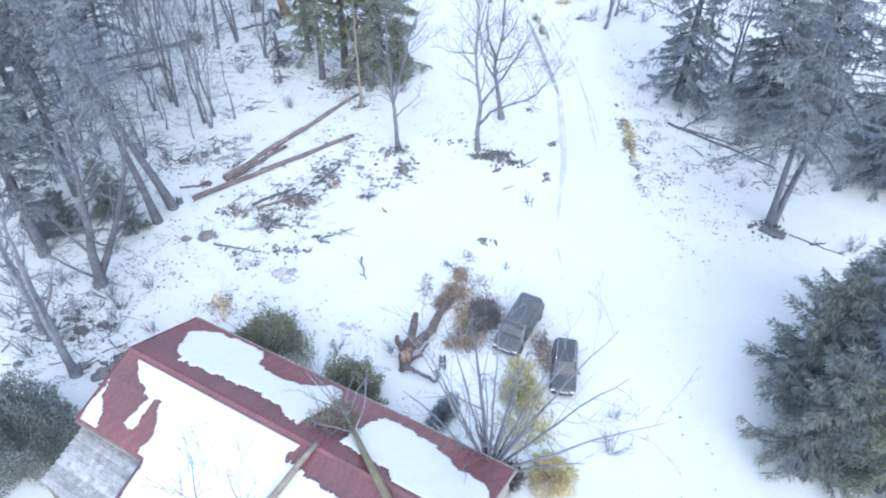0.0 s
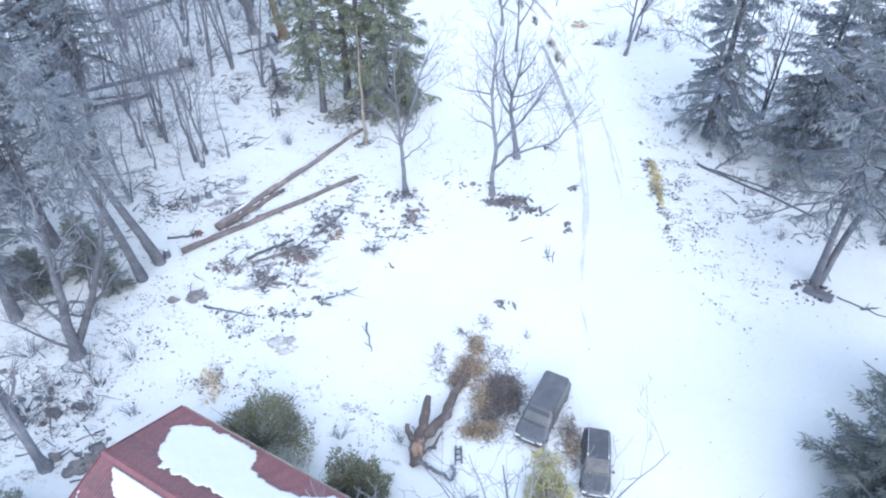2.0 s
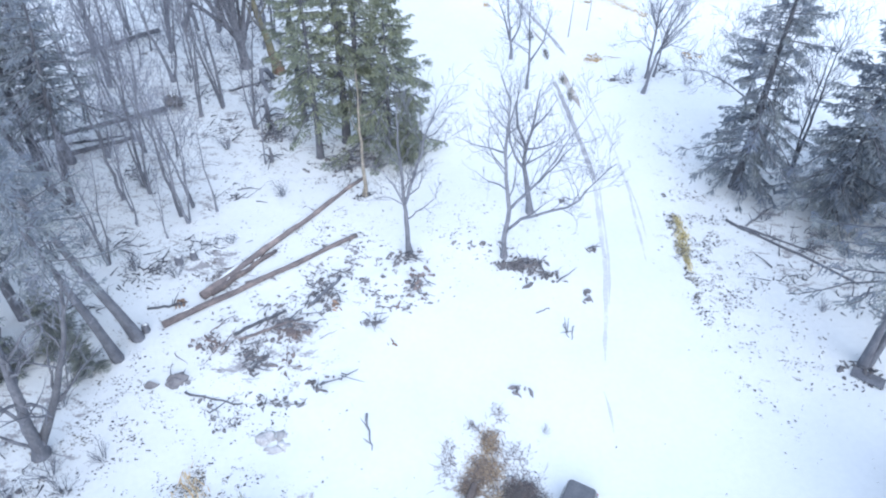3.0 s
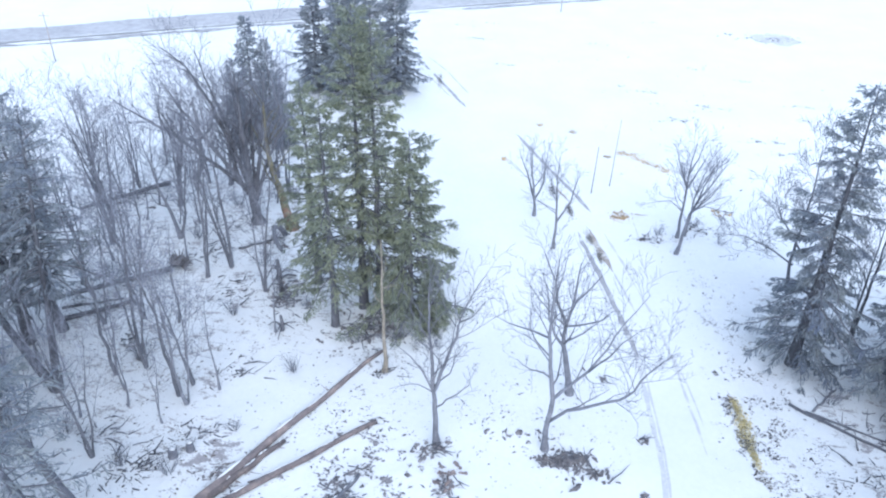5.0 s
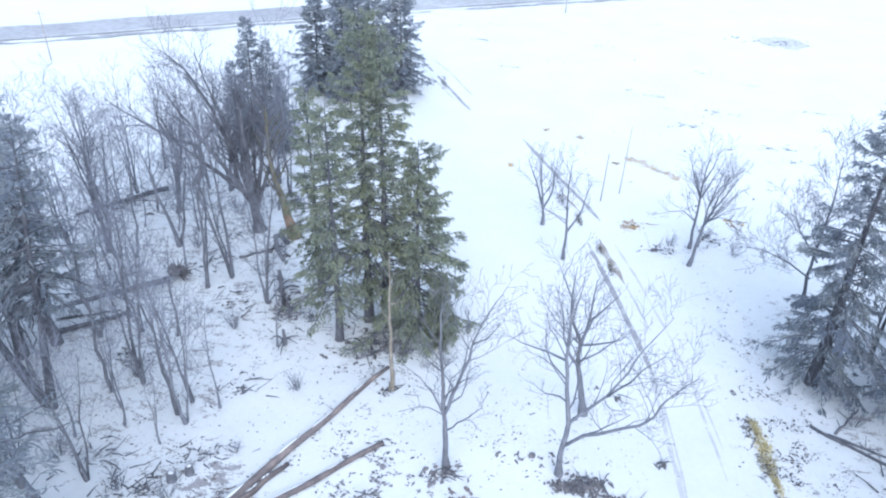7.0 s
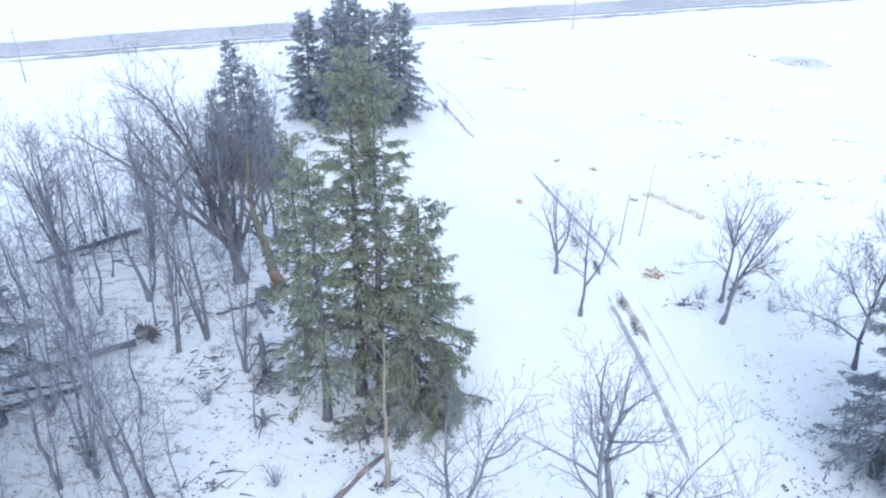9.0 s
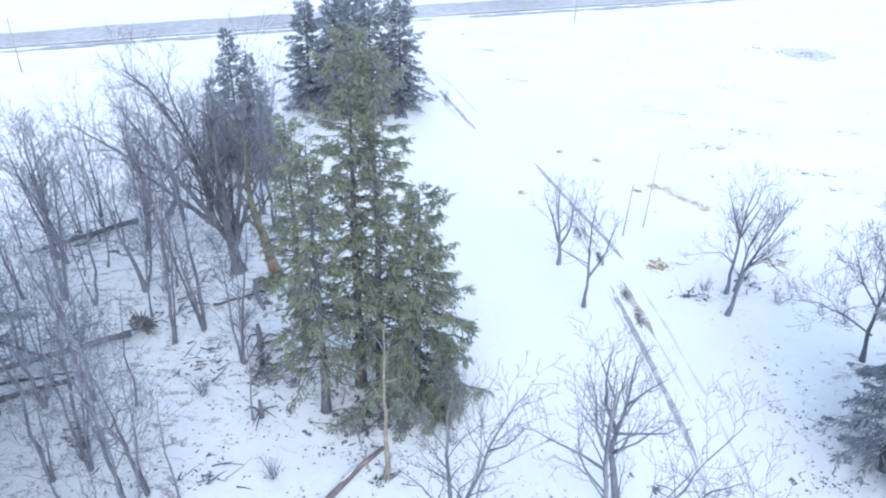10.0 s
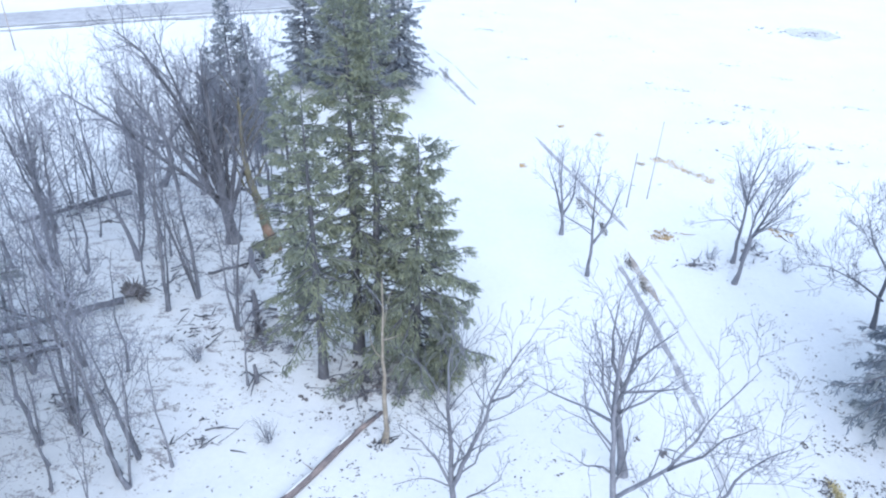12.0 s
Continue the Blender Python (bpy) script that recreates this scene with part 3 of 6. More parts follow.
def shrub(rx, h, seed, label, mat, name="evergreen_shrub", leaves=14000, category="shrub", leaf=0.105):
    """A dense rounded shrub with an uneven outline: stems and many small sprays."""
    rng = random.Random(seed)
    stems, crown = Geo(), Geo()
    off = Vector((rng.uniform(0, 90), rng.uniform(0, 90), 0))
    for k in range(22):
        a, e = rng.uniform(0, 6.28), rng.uniform(0.3, 1.0)
        tip = Vector((math.cos(a) * rx * e * 0.85, math.sin(a) * rx * e * 0.85, h * rng.uniform(0.5, 0.9)))
        stems.tube([Vector((0, 0, -0.1)), tip * 0.5 + Vector((0, 0, 0.1 * h)), tip], [0.05, 0.03, 0.012], 4, cap=False)
    for _ in range(leaves):
        a, u = rng.uniform(0, 6.28), rng.random()
        d = Vector((math.cos(a) * math.sqrt(1 - u * u), math.sin(a) * math.sqrt(1 - u * u), u))
        bulge = 0.82 + 0.42 * noise.noise(d * 2.1 + off) + 0.2 * noise.noise(d * 5 + off)
        depth = bulge * (rng.random() ** 0.3)
        p = Vector((d.x * rx * depth, d.y * rx * depth, 0.1 + d.z * h * depth))
        way = (d + Vector((rng.gauss(0, 0.5), rng.gauss(0, 0.5), rng.gauss(0.3, 0.4)))).normalized()
        wide = way.orthogonal().normalized()
        wide = (wide * math.cos(a * 3) + way.cross(wide) * math.sin(a * 3)).normalized()
        crown.blade(p, way, wide, leaf * rng.uniform(1.0, 2.2), leaf * rng.uniform(0.6, 1.1))
    ob = empty(name, label, category)
    tagged(part("stemwork", stems, BARK, ob), kind="stuff")
    tagged(part("crown", crown, mat, ob), kind="stuff")
    return ob


def twig_bush(h, seed, label, stems=14, name="leafless_bush"):
    rng = random.Random(seed)
    wood, twigs = Geo(), Geo()
    for _ in range(stems):
        a = rng.uniform(0, 6.28)
        way = Vector((math.cos(a) * rng.uniform(0.1, 0.8), math.sin(a) * rng.uniform(0.1, 0.8), 1))
        q = wander(rng, Vector((0.15 * math.cos(a), 0.15 * math.sin(a), -0.1)), way, h * rng.uniform(0.6, 1.1), 4, 0.14, 0.03)
        wood.tube(q, [0.03, 0.025, 0.02, 0.015, 0.01], 3, cap=False)
        sprout(rng, wood, twigs, q, 0.02, 2, 3, 2.2, 0.012)
    ob = empty(name, label, "bush")
    tagged(part("stemwork", wood, BARK, ob), kind="stuff")
    tagged(part("crown", twigs, TWIG, ob), kind="stuff")
    return ob


def spots(maker, places):
    """Builds a thing once and sets copies of it at the other places."""
    first = maker
    for i, m in enumerate(places):
        if i == 0:
            first.matrix_basis = m
        else:
            copy_thing(first, m)


# the spruce group beside the drive
GROUP = "spruces beside the drive"
tall = conifer(30.5, 6.0, 4.5, 11, "tall green spruce with drooping boughs in snow", group=GROUP, density=9, droop=0.26, step=0.17, power=0.62, ragged=0.38, patchy=0.21, bare=0.25, low=0.3)
tall2 = conifer(24, 4.8, 3.5, 12, "tall green spruce with thin low boughs", group=GROUP, density=8.5, ragged=0.36, droop=0.28, step=0.17, power=0.6, patchy=0.2, bare=0.25, low=0.2)
dense = conifer(20, 6.6, 0.8, 13, "dense green spruce with boughs to the ground", group=GROUP, density=11, step=0.17, droop=0.34, power=0.7, ragged=0.36, patchy=0.1)
tall.matrix_basis = at(-12.7, 83.3, 20)
tall2.matrix_basis = at(-15.3, 80.3, 70)
dense.matrix_basis = at(-7.8, 82.0, 10)
copy_thing(tall2, at(-18.2, 87.5, 200, 0.94))
copy_thing(tall, at(-11.0, 83.4, 130, 0.95))
copy_thing(dense, at(-5.6, 79.8, 250, 0.42))

# far spruces behind them
FAR = "far spruces"
far_spruce = conifer(20, 6.8, 0.8, 14, "dark spruce standing at the edge of the snowfield", PINE, group=FAR, density=11, step=0.28, power=0.5, ragged=0.3, patchy=-0.18, thick=1.4)
far_spruce.matrix_basis = at(-12.6, 146, 20, 0.9)
for x, y, a, s in ((-17.0, 143, 100, 0.98), (-22.0, 141, 200, 1.02), (-27.0, 145, 300, 0.92), (-21, 150, 10, 1.05)):
    copy_thing(far_spruce, at(x, y, a, s))
spire = conifer(21.5, 6.0, 0.8, 26, "dark spruce behind the leafless wood", PINE, group=FAR, density=9, step=0.28, power=0.75, ragged=0.25, patchy=-0.28, thick=1.4)
spire.matrix_basis = at(-33.3, 125, 50, 0.84)
for x, y, a, s in ((-30.9, 125.5, 170, 0.82), (-28.6, 121, 20, 0.62), (-35.4, 122.5, 250, 0.7)):
    copy_thing(spire, at(x, y, a, s))

# conifers along the verge
VERGE = "verge conifers"
blue_tall = conifer(27, 6.4, 1.8, 18, "tall spruce beside the drive verge", PINE, group=VERGE, density=9, droop=0.34, step=0.18, power=0.66, ragged=0.4, patchy=0.06, bare=0.28, trunk_r=0.52)
blue_dense = conifer(23, 6.2, 1.5, 19, "dense dark spruce among fallen branches", PINE, group=VERGE, density=10, droop=0.3, step=0.18, power=0.62, ragged=0.34, patchy=-0.12, bare=0.12)
blue_tall.matrix_basis = at(28.7, 75.1, 80, 1, 0.05, (0, 1.5))
pine = conifer(24, 7.2, 8.0, 15, "big dark pine with a forked trunk", PINE, "pine_tree", 5.0, 0.05, 0.22, group=VERGE, trunks=((0, 0, -1.0, 0.5), (0.3, 0.1, 3.4, 1.0)), trunk_r=0.44, ragged=0.5, power=0.4, patchy=0.2, thick=0.9)
pine.matrix_basis = at(31.7, 52.1, 0)
blue_dense.matrix_basis = at(36.3, 70.0, 140, 1.08)
for x, y, a, s in ((45.5, 58, 60, 1.1), (44, 74, 200, 1.1), (50, 64, 20, 1.1)):
    o = copy_thing(blue_dense, at(x, y, a, s))
    tagged(o, "dense dark spruce at the edge of the yard")
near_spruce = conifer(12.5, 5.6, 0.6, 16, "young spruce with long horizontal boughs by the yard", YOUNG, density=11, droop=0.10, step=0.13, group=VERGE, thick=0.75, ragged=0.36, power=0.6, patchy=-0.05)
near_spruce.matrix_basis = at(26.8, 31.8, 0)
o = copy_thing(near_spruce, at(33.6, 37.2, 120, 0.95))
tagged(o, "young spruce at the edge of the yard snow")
o = copy_thing(blue_dense, at(30.0, 30.0, 200, 0.9))
tagged(o, "dense spruce beside the yard")
green_near = conifer(15, 4.6, 0.8, 22, "bright green spruce beside the yard", NEEDLE, density=9, droop=0.2, step=0.18, group=VERGE, thick=0.8)
green_near.matrix_basis = at(28.6, 24.0, 20)
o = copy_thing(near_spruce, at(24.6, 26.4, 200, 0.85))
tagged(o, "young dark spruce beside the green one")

# pines of the wood's edge
LP = "pines at the edge of the wood"
bare_pine = conifer(26, 4.2, 12.5, 17, "tall pine with a long bare trunk and thin crown", PINE, "pine_tree", 5, 0.2, 0.28, group=LP, trunk_r=0.45, ragged=0.45, power=0.4, patchy=0.16)
bare_pine.matrix_basis = at(-26.9, 54.7, 0, 1, 0.1, (2, -15))
copy_thing(bare_pine, at(-27.9, 52.6, 90, 0.95, 0.1, (2, -14)))
lpine = conifer(25, 6.2, 5.5, 24, "tall dark pine with a long bare trunk", PINE, "pine_tree", 7.5, 0.2, 0.22, group=LP, trunk_r=0.5, ragged=0.42, power=0.4, patchy=0.2, bare=0.24)
lpine.matrix_basis = at(-37.5, 57, 200)
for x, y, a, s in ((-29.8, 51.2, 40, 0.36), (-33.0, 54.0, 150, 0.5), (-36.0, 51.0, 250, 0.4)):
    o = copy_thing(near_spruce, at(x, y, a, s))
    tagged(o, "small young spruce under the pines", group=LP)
for x, y, a, s in ((-42.5, 55, 300, 1.05), (-37.0, 48.0, 30, 0.95), (-42.4, 79.2, 140, 0.95), (-44.8, 77.6, 30, 1.0), (-48, 69, 20, 0.95), (-50, 77, 80, 0.9), (-47, 61, 130, 0.9)):
    copy_thing(lpine, at(x, y, a, s))

split_pine = conifer(26, 5.4, 10.5, 25, "big dark pine with a split leaning trunk", PINE, "pine_tree", 5.0, 0.2, 0.25, group=LP, trunks=((0, 0, 3.6, 0.5), (-0.3, 0.1, -9.5, 2.0)), trunk_r=0.5, ragged=0.42, power=0.4, patchy=0.15)
split_pine.matrix_basis = at(-38.8, 70.9)

# leafless trees of the yard and the drive
def tree_at(x, y, limbs, r0, seed, label, **more):
    lines = [(r, [(p[0], p[2] if len(p) > 2 else rng_y(seed, i, k), p[1]) for k, p in enumerate(line)]) for i, (r, line) in enumerate(limbs)]
    t = bare_tree(lines, r0, seed, label, **more)
    t.matrix_basis = at(x, y, 0, 1, 0.05)
    return t


def rng_y(seed, i, k):
    return 0.0 if k == 0 else (hash01(seed + i * 3.7, 1.0) - 0.5) * 1.1 * k


DRIVE = "leafless trees beside the drive"
tree_at(-5.0, 65.2, [
    (1.0, [(0, 0, 0), (-0.2, 3.9, 0), (-0.3, 5.6, 0), (-0.4, 8.4, 0.2), (-0.7, 11.5, 0.4), (-0.6, 15.4, 0.5)]),
    (0.62, [(-0.3, 5.6, 0), (0.2, 7.6, -0.2), (0.7, 9.2, -0.3), (1.4, 11.3, -0.4), (1.6, 12.8, -0.4), (2.4, 14.8, -0.3), (3.4, 16.6, -0.2)]),
    (0.3, [(1.6, 12.6, -0.4), (2.5, 13.3, -0.7), (3.4, 14.8, -0.9)]),
    (0.42, [(-0.4, 5.8, 0), (-1.2, 7.5, 0.3), (-2.1, 8.7, 0.5), (-3.5, 9.8, 0.8)]),
    (0.22, [(-0.4, 5.6, 0), (-1.5, 6.6, -0.3), (-2.4, 6.8, -0.5), (-3.7, 6.4, -0.6)]),
    (0.3, [(-0.1, 4.0, 0), (0.7, 4.9, -0.1), (1.6, 5.6, -0.2), (2.4, 6.5, -0.3), (2.9, 8.2, -0.3)]),
], 0.25, 31, "slender leafless tree with spreading limbs", group=DRIVE, density=1.05)
tree_at(3.85, 64.7, [
    (1.0, [(0, 0, 0), (-0.1, 3.3, -0.3), (0.1, 5.8, -0.4), (-0.4, 9.1, -0.4), (-0.6, 11.5, 0.1), (-0.4, 13.1, 1.0), (-0.2, 15.1, 1.8), (-1.1, 17.1, 2.4)]),
    (0.6, [(-0.1, 3.3, -0.3), (1.1, 5.5, -1.3), (2.7, 6.6, -2.0), (4.7, 7.3, -2.1), (5.8, 7.8, -1.7), (6.8, 8.8, -1.0), (7.6, 10.2, -1.3), (8.2, 11.6, -2.0)]),
    (0.3, [(1.1, 5.5, -1.3), (1.9, 6.3, -1.7), (2.6, 7.9, -2.6), (3.5, 9.1, -3.0)]),
    (0.58, [(0.1, 5.8, -0.4), (1.2, 7.9, -1.1), (2.2, 9.6, -1.6), (3.4, 11.6, -1.5), (4.3, 13.3, -1.1), (5.9, 15.9, -1.0)]),
    (0.35, [(2.2, 9.5, -1.6), (3.1, 12.0, -3.0), (3.8, 13.4, -3.2), (4.5, 15.4, -4.4)]),
    (0.4, [(-0.6, 11.3, 0.1), (-1.5, 10.6, 1.9), (-3.2, 9.7, 4.2), (-4.6, 10.2, 4.7)]),
    (0.4, [(-0.5, 10.6, 0.2), (-0.3, 12.8, 1.6), (0.3, 14.6, 2.6), (0.8, 16.2, 3.6)]),
], 0.26, 32, "leafless tree with a long low limb over the snow", group=DRIVE, density=0.95)
tree_at(6.87, 71.0, [
    (1.0, [(0, 0, 0), (-0.5, 3.0, 0.4), (-0.9, 4.9, 0.6), (-0.9, 7.5, 0.4), (-0.3, 9.9, 1.2), (0.1, 12.4, 2.2)]),
    (0.55, [(-0.9, 4.9, 0.6), (-2.0, 6.9, -0.5), (-2.6, 8.4, -0.3), (-2.8, 10.6, 0.2), (-3.3, 12.0, 1.8)]),
    (0.55, [(-0.9, 7.3, 0.4), (-1.9, 9.5, 0.7), (-2.1, 11.3, 0.9), (-1.8, 14.0, 1.6)]),
    (0.35, [(-0.9, 7.1, 0.5), (0.4, 7.7, -0.1), (1.5, 9.4, -1.8), (1.9, 10.8, -2.6)]),
    (0.4, [(-0.3, 9.0, 1.2), (0.8, 10.6, 0.9), (1.2, 13.0, -0.8)]),
    (0.3, [(-0.9, 5.4, 0.5), (0.6, 6.6, 0.2), (1.8, 7.6, 0.4), (3.0, 9.0, 0.2)]),
], 0.3, 33, "leafless tree with a thick mossy trunk", group=DRIVE, density=1.05)
FIELD = "small field trees"
tree_at(23.1, 93.9, [
    (1.0, [(0, 0, 0), (0.5, 2.3, 0.5), (1.0, 4.6, 1.0), (2.2, 6.7, 1.6), (3.9, 8.2, 2.8), (5.4, 10.0, 3.6)]),
    (0.5, [(1.0, 4.6, 1.0), (2.4, 7.0, 0.6), (4.4, 9.2, 1.4)]),
    (0.35, [(1.0, 5.0, 0.9), (2.2, 6.2, 0.2), (4.2, 5.6, 0.4), (5.4, 5.0, 0.6)]),
    (0.45, [(1.4, 5.4, 1.1), (2.0, 8.2, 1.0), (3.4, 11.5, 1.4)]),
], 0.22, 34, "leafless leaning tree on the snowfield", group=FIELD, density=1.15)
tree_at(24.3, 97.6, [
    (1.0, [(0, 0, 0), (0.2, 3.3, 0.5), (0.3, 6.4, 0.9), (0.1, 9.6, 0.5), (0.0, 12.4, -0.4)]),
    (0.5, [(0.2, 6.7, 0.9), (-1.0, 9.4, 1.1), (-1.7, 11.4, 1.8)]),
    (0.35, [(0.2, 3.3, 0.6), (-1.8, 5.2, -0.4), (-3.2, 4.8, 0.2), (-4.8, 3.8, 1.2)]),
    (0.5, [(0.3, 6.0, 0.9), (1.6, 8.6, 1.4), (2.6, 10.8, 1.7)]),
    (0.4, [(0.2, 8.0, 0.8), (0.9, 10.2, 0.6), (1.3, 12.4, 0.4)]),
], 0.21, 35, "leafless multi-limbed tree on the snowfield", group=FIELD, density=1.15)
tree_at(25.3, 97.9, [(1.0, [(0, 0, 0), (0.4, 2.4, 0.4), (0.5, 5.1, 0.5), (0.8, 7.8, 0.2), (1.3, 9.6, 0.4)]), (0.5, [(0.5, 5.0, 0.5), (1.6, 7.4, 0.9), (3.2, 9.6, 1.4)])], 0.15, 351, "slim leafless tree on the snowfield", group=FIELD, density=1.3)
tree_at(7.2, 102.2, [(1.0, [(0, 0, 0), (-0.3, 2.9, -0.4), (-0.7, 5.8, -0.6), (-1.0, 9.8, -1.2)]), (0.75, [(-0.4, 3.0, -0.4), (-1.3, 6.0, -0.2), (-2.5, 9.0, -0.4)]), (0.7, [(-0.1, 2.4, 0), (0.9, 4.2, 0.6), (1.0, 9.2, -0.4)])], 0.2, 36, "small leafless tree on the snowfield", group=FIELD, density=1.15)
tree_at(8.65, 94.6, [(1.0, [(0, 0, 0), (0, 3.9, 0), (0, 5.3, 0.6), (-0.5, 9.4, -0.6), (-0.4, 12.0, -0.8)]), (0.75, [(0.1, 3.6, 0.1), (1.7, 5.9, 1.0), (2.3, 9.8, 0.6)]), (0.4, [(0, 4.8, 0.4), (-1.5, 5.3, 1.2), (-2.7, 5.8, 1.8)])], 0.18, 37, "small forked leafless tree on the snowfield", group=FIELD, density=1.15)
tree_at(-27.6, 100.1, [(1.0, [(0, 0), (-0.1, 2.0), (-0.2, 3.6), (-0.2, 7.5), (-0.3, 13.5), (-0.3, 18.7)]), (0.55, [(-0.2, 3.2), (-1.9, 5.7), (-2.4, 10.0), (-4.0, 14.8), (-6.5, 19.2), (-8.9, 21.0)]), (0.5, [(-0.2, 3.4), (-1.4, 7.5), (-2.6, 13.0), (-4.2, 18.0), (-5.0, 21.0)]), (0.5, [(0, 3.0), (1.6, 7.2), (3.3, 10.8), (5.6, 13.6)]), (0.5, [(0, 3.6), (1.1, 8.7), (2.1, 14.9), (2.4, 18.5)]), (0.45, [(-1.2, 5.0), (-5.0, 7.9), (-8.6, 10.6), (-10.6, 14.0)]), (0.45, [(-1.4, 5.6), (-4.4, 10.0), (-7.2, 14.6), (-9.0, 18.0)]), (0.4, [(0, 4.2), (0.5, 10.0), (0.8, 16.5)])], 0.66, 38, "big leafless many-stemmed tree in the wood", density=1.1, mat=BARK_DARK)
tree_at(-23.2, 98.8, [(1.0, [(0, 0), (-0.8, 3.8), (-1.8, 7.1), (-2.2, 10.0), (-2.2, 15.4)])], 0.62, 39, "leaning mossy tree with torn orange wood at its foot", mat=BARK_MOSS, density=0.8)
tree_at(-30.3, 44.0, [(1.0, [(0, 0), (0.6, 3.6), (1.8, 8.9), (2.8, 12.9), (3.5, 17.0)]), (0.8, [(0.2, 0.8), (2.9, 6.0), (5.0, 11.0), (6.1, 15.3)]), (0.35, [(0.6, 3.0), (-0.9, 5.4), (-1.8, 7.2)]), (0.3, [(0, 0.8), (-2.2, 2.4), (-4.6, 4.4)])], 0.5, 40, "leafless many-stemmed tree at the wood's edge", density=0.9, mat=BARK_DARK)
FAN = [(-1.4, 14, 0.5), (-5.3, 14, 0.8), (-4.2, 13, 0.2), (-3.0, 15, 0.4), (0.1, 14, 0.8), (1.8, 12, 0.7), (4.1, 11, 0.7), (7.6, 11, 3.2), (8.2, 9, 1.2), (10.3, 7, -0.6), (-5.3, 10, -0.5), (-0.7, 12, -0.9), (5.3, 6, -2.7), (-2.2, 9, -1.4), (0.9, 8, -0.8), (2.7, 8, -1.2), (-1.1, 7, 0.9), (1.5, 7, 1.2), (3.4, 9, 1.8)]
tree_at(2.95, 25.0, [(1.0 if k == 0 else 0.62, [(0, 0.2, 0), (x * 0.18, h * 0.26, y * 0.2), (x * 0.52, h * 0.6, y * 0.5), (x * 0.8, h * 0.86, y * 0.8), (x, h, y)]) for k, (x, h, y) in enumerate(FAN)], 0.2, 42, "leafless shrubby tree with many upswept stems beside the house", density=0.42, mat=BARK)
for x, y, h, s in ((-14.5, 20.5, 9, 43), (-11.0, 19.5, 9, 44)):
    t = bare_tree(upright(random.Random(s), h), 0.09, s, "slim leafless sapling beside the house", density=0.8, name="bare_sapling")
    t.matrix_basis = at(x, y)

tree_at(-38.8, 111.2, [(1.0, [(0, 0), (0.9, 1.6), (1.4, 3.2), (0.9, 5.2), (-2.3, 5.9), (-5.2, 7.7), (-8.1, 9.3), (-10.5, 11.0)]), (0.6, [(0.9, 5.0), (3.3, 7.6), (4.8, 11.0)]), (0.5, [(-2.3, 5.9), (-3.2, 9.0), (-3.0, 12.5)])], 0.36, 45, "crooked leafless tree bending over the wood floor", density=1.0)

# larger leafless trees deep in the wood
DEEP = "larger trees of the wood"
for x, y, h, stems, s in ((-43.5, 94.5, 17, 2, 301), (-50, 90, 15, 3, 302), (-38.5, 103.5, 15, 3, 303), (-54, 100, 15, 2, 304), (-36.0, 96.0, 13, 2, 305), (-47.5, 101.5, 14, 3, 306), (-33.5, 109.5, 15, 3, 307), (-57, 84, 14, 2, 308)):
    t = bare_tree(upright(random.Random(s), h, stems, 0.16), 0.24, s, "leafless spreading tree deep in the wood", density=1.15, most=3, group=DEEP)
    t.matrix_basis = at(x, y, s * 37 % 360)

# the leafless wood
WOODS = "slim leafless trees of the wood"
rngw = random.Random(77)
slim = []
for i, (h, stems, r) in enumerate(((12, 1, 0.11), (15, 2, 0.13), (9, 1, 0.09), (16, 3, 0.14), (14, 2, 0.13), (8, 2, 0.08))):
    slim.append(bare_tree(upright(random.Random(60 + i), h, stems), r, 60 + i, "slim grey leafless tree in the wood", density=0.8, most=3, name="bare_sapling", group=WOODS))
KNOWN = [(-32.0, 69.2), (-28.4, 67.3), (-27.0, 69.6), (-28.0, 70.6), (-27.2, 72.0), (-24.6, 71.3), (-36.8, 83.4), (-28.5, 90.3), (-43.7, 93.9), (-21.2, 79.2), (-23.4, 85.7), (-30.6, 88.5), (-28.5, 90.5), (-23.7, 86.0), (-31.3, 80.7), (-39.0, 114.2), (-36.5, 110.0)]
places = [(x, y) for x, y in KNOWN]
while len(places) < 96:
    x, y = rngw.uniform(-66, -22), rngw.uniform(62, 124)
    if x > -29 and y < 98 or y > 122 + 0.5 * (x + 30) or (x > -33 and 75 < y < 100):
        continue
    if min((x - a) ** 2 + (y - b) ** 2 for a, b in places) > 5:
        places.append((x, y))
used = [False] * len(slim)
for k, (x, y) in enumerate(places):
    j = (k * 5 + k // 3) % len(slim)
    m = at(x, y, rngw.uniform(0, 360), rngw.uniform(0.8, 1.25), lean=(rngw.gauss(0, 3), rngw.gauss(0, 3)))
    if not used[j]:
        slim[j].matrix_basis, used[j] = m, True
    else:
        copy_thing(slim[j], m)

# shrubs
shrub(4.1, 4.0, 51, "rounded olive evergreen shrub beside the red roof", CEDAR).matrix_basis = at(-13.9, 35.9)
shrub(2.9, 4.2, 52, "rounded evergreen shrub at the house wall", CEDAR).matrix_basis = at(-6.9, 31.6)
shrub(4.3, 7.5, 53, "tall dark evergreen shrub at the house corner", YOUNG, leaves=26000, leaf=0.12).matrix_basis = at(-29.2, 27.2)
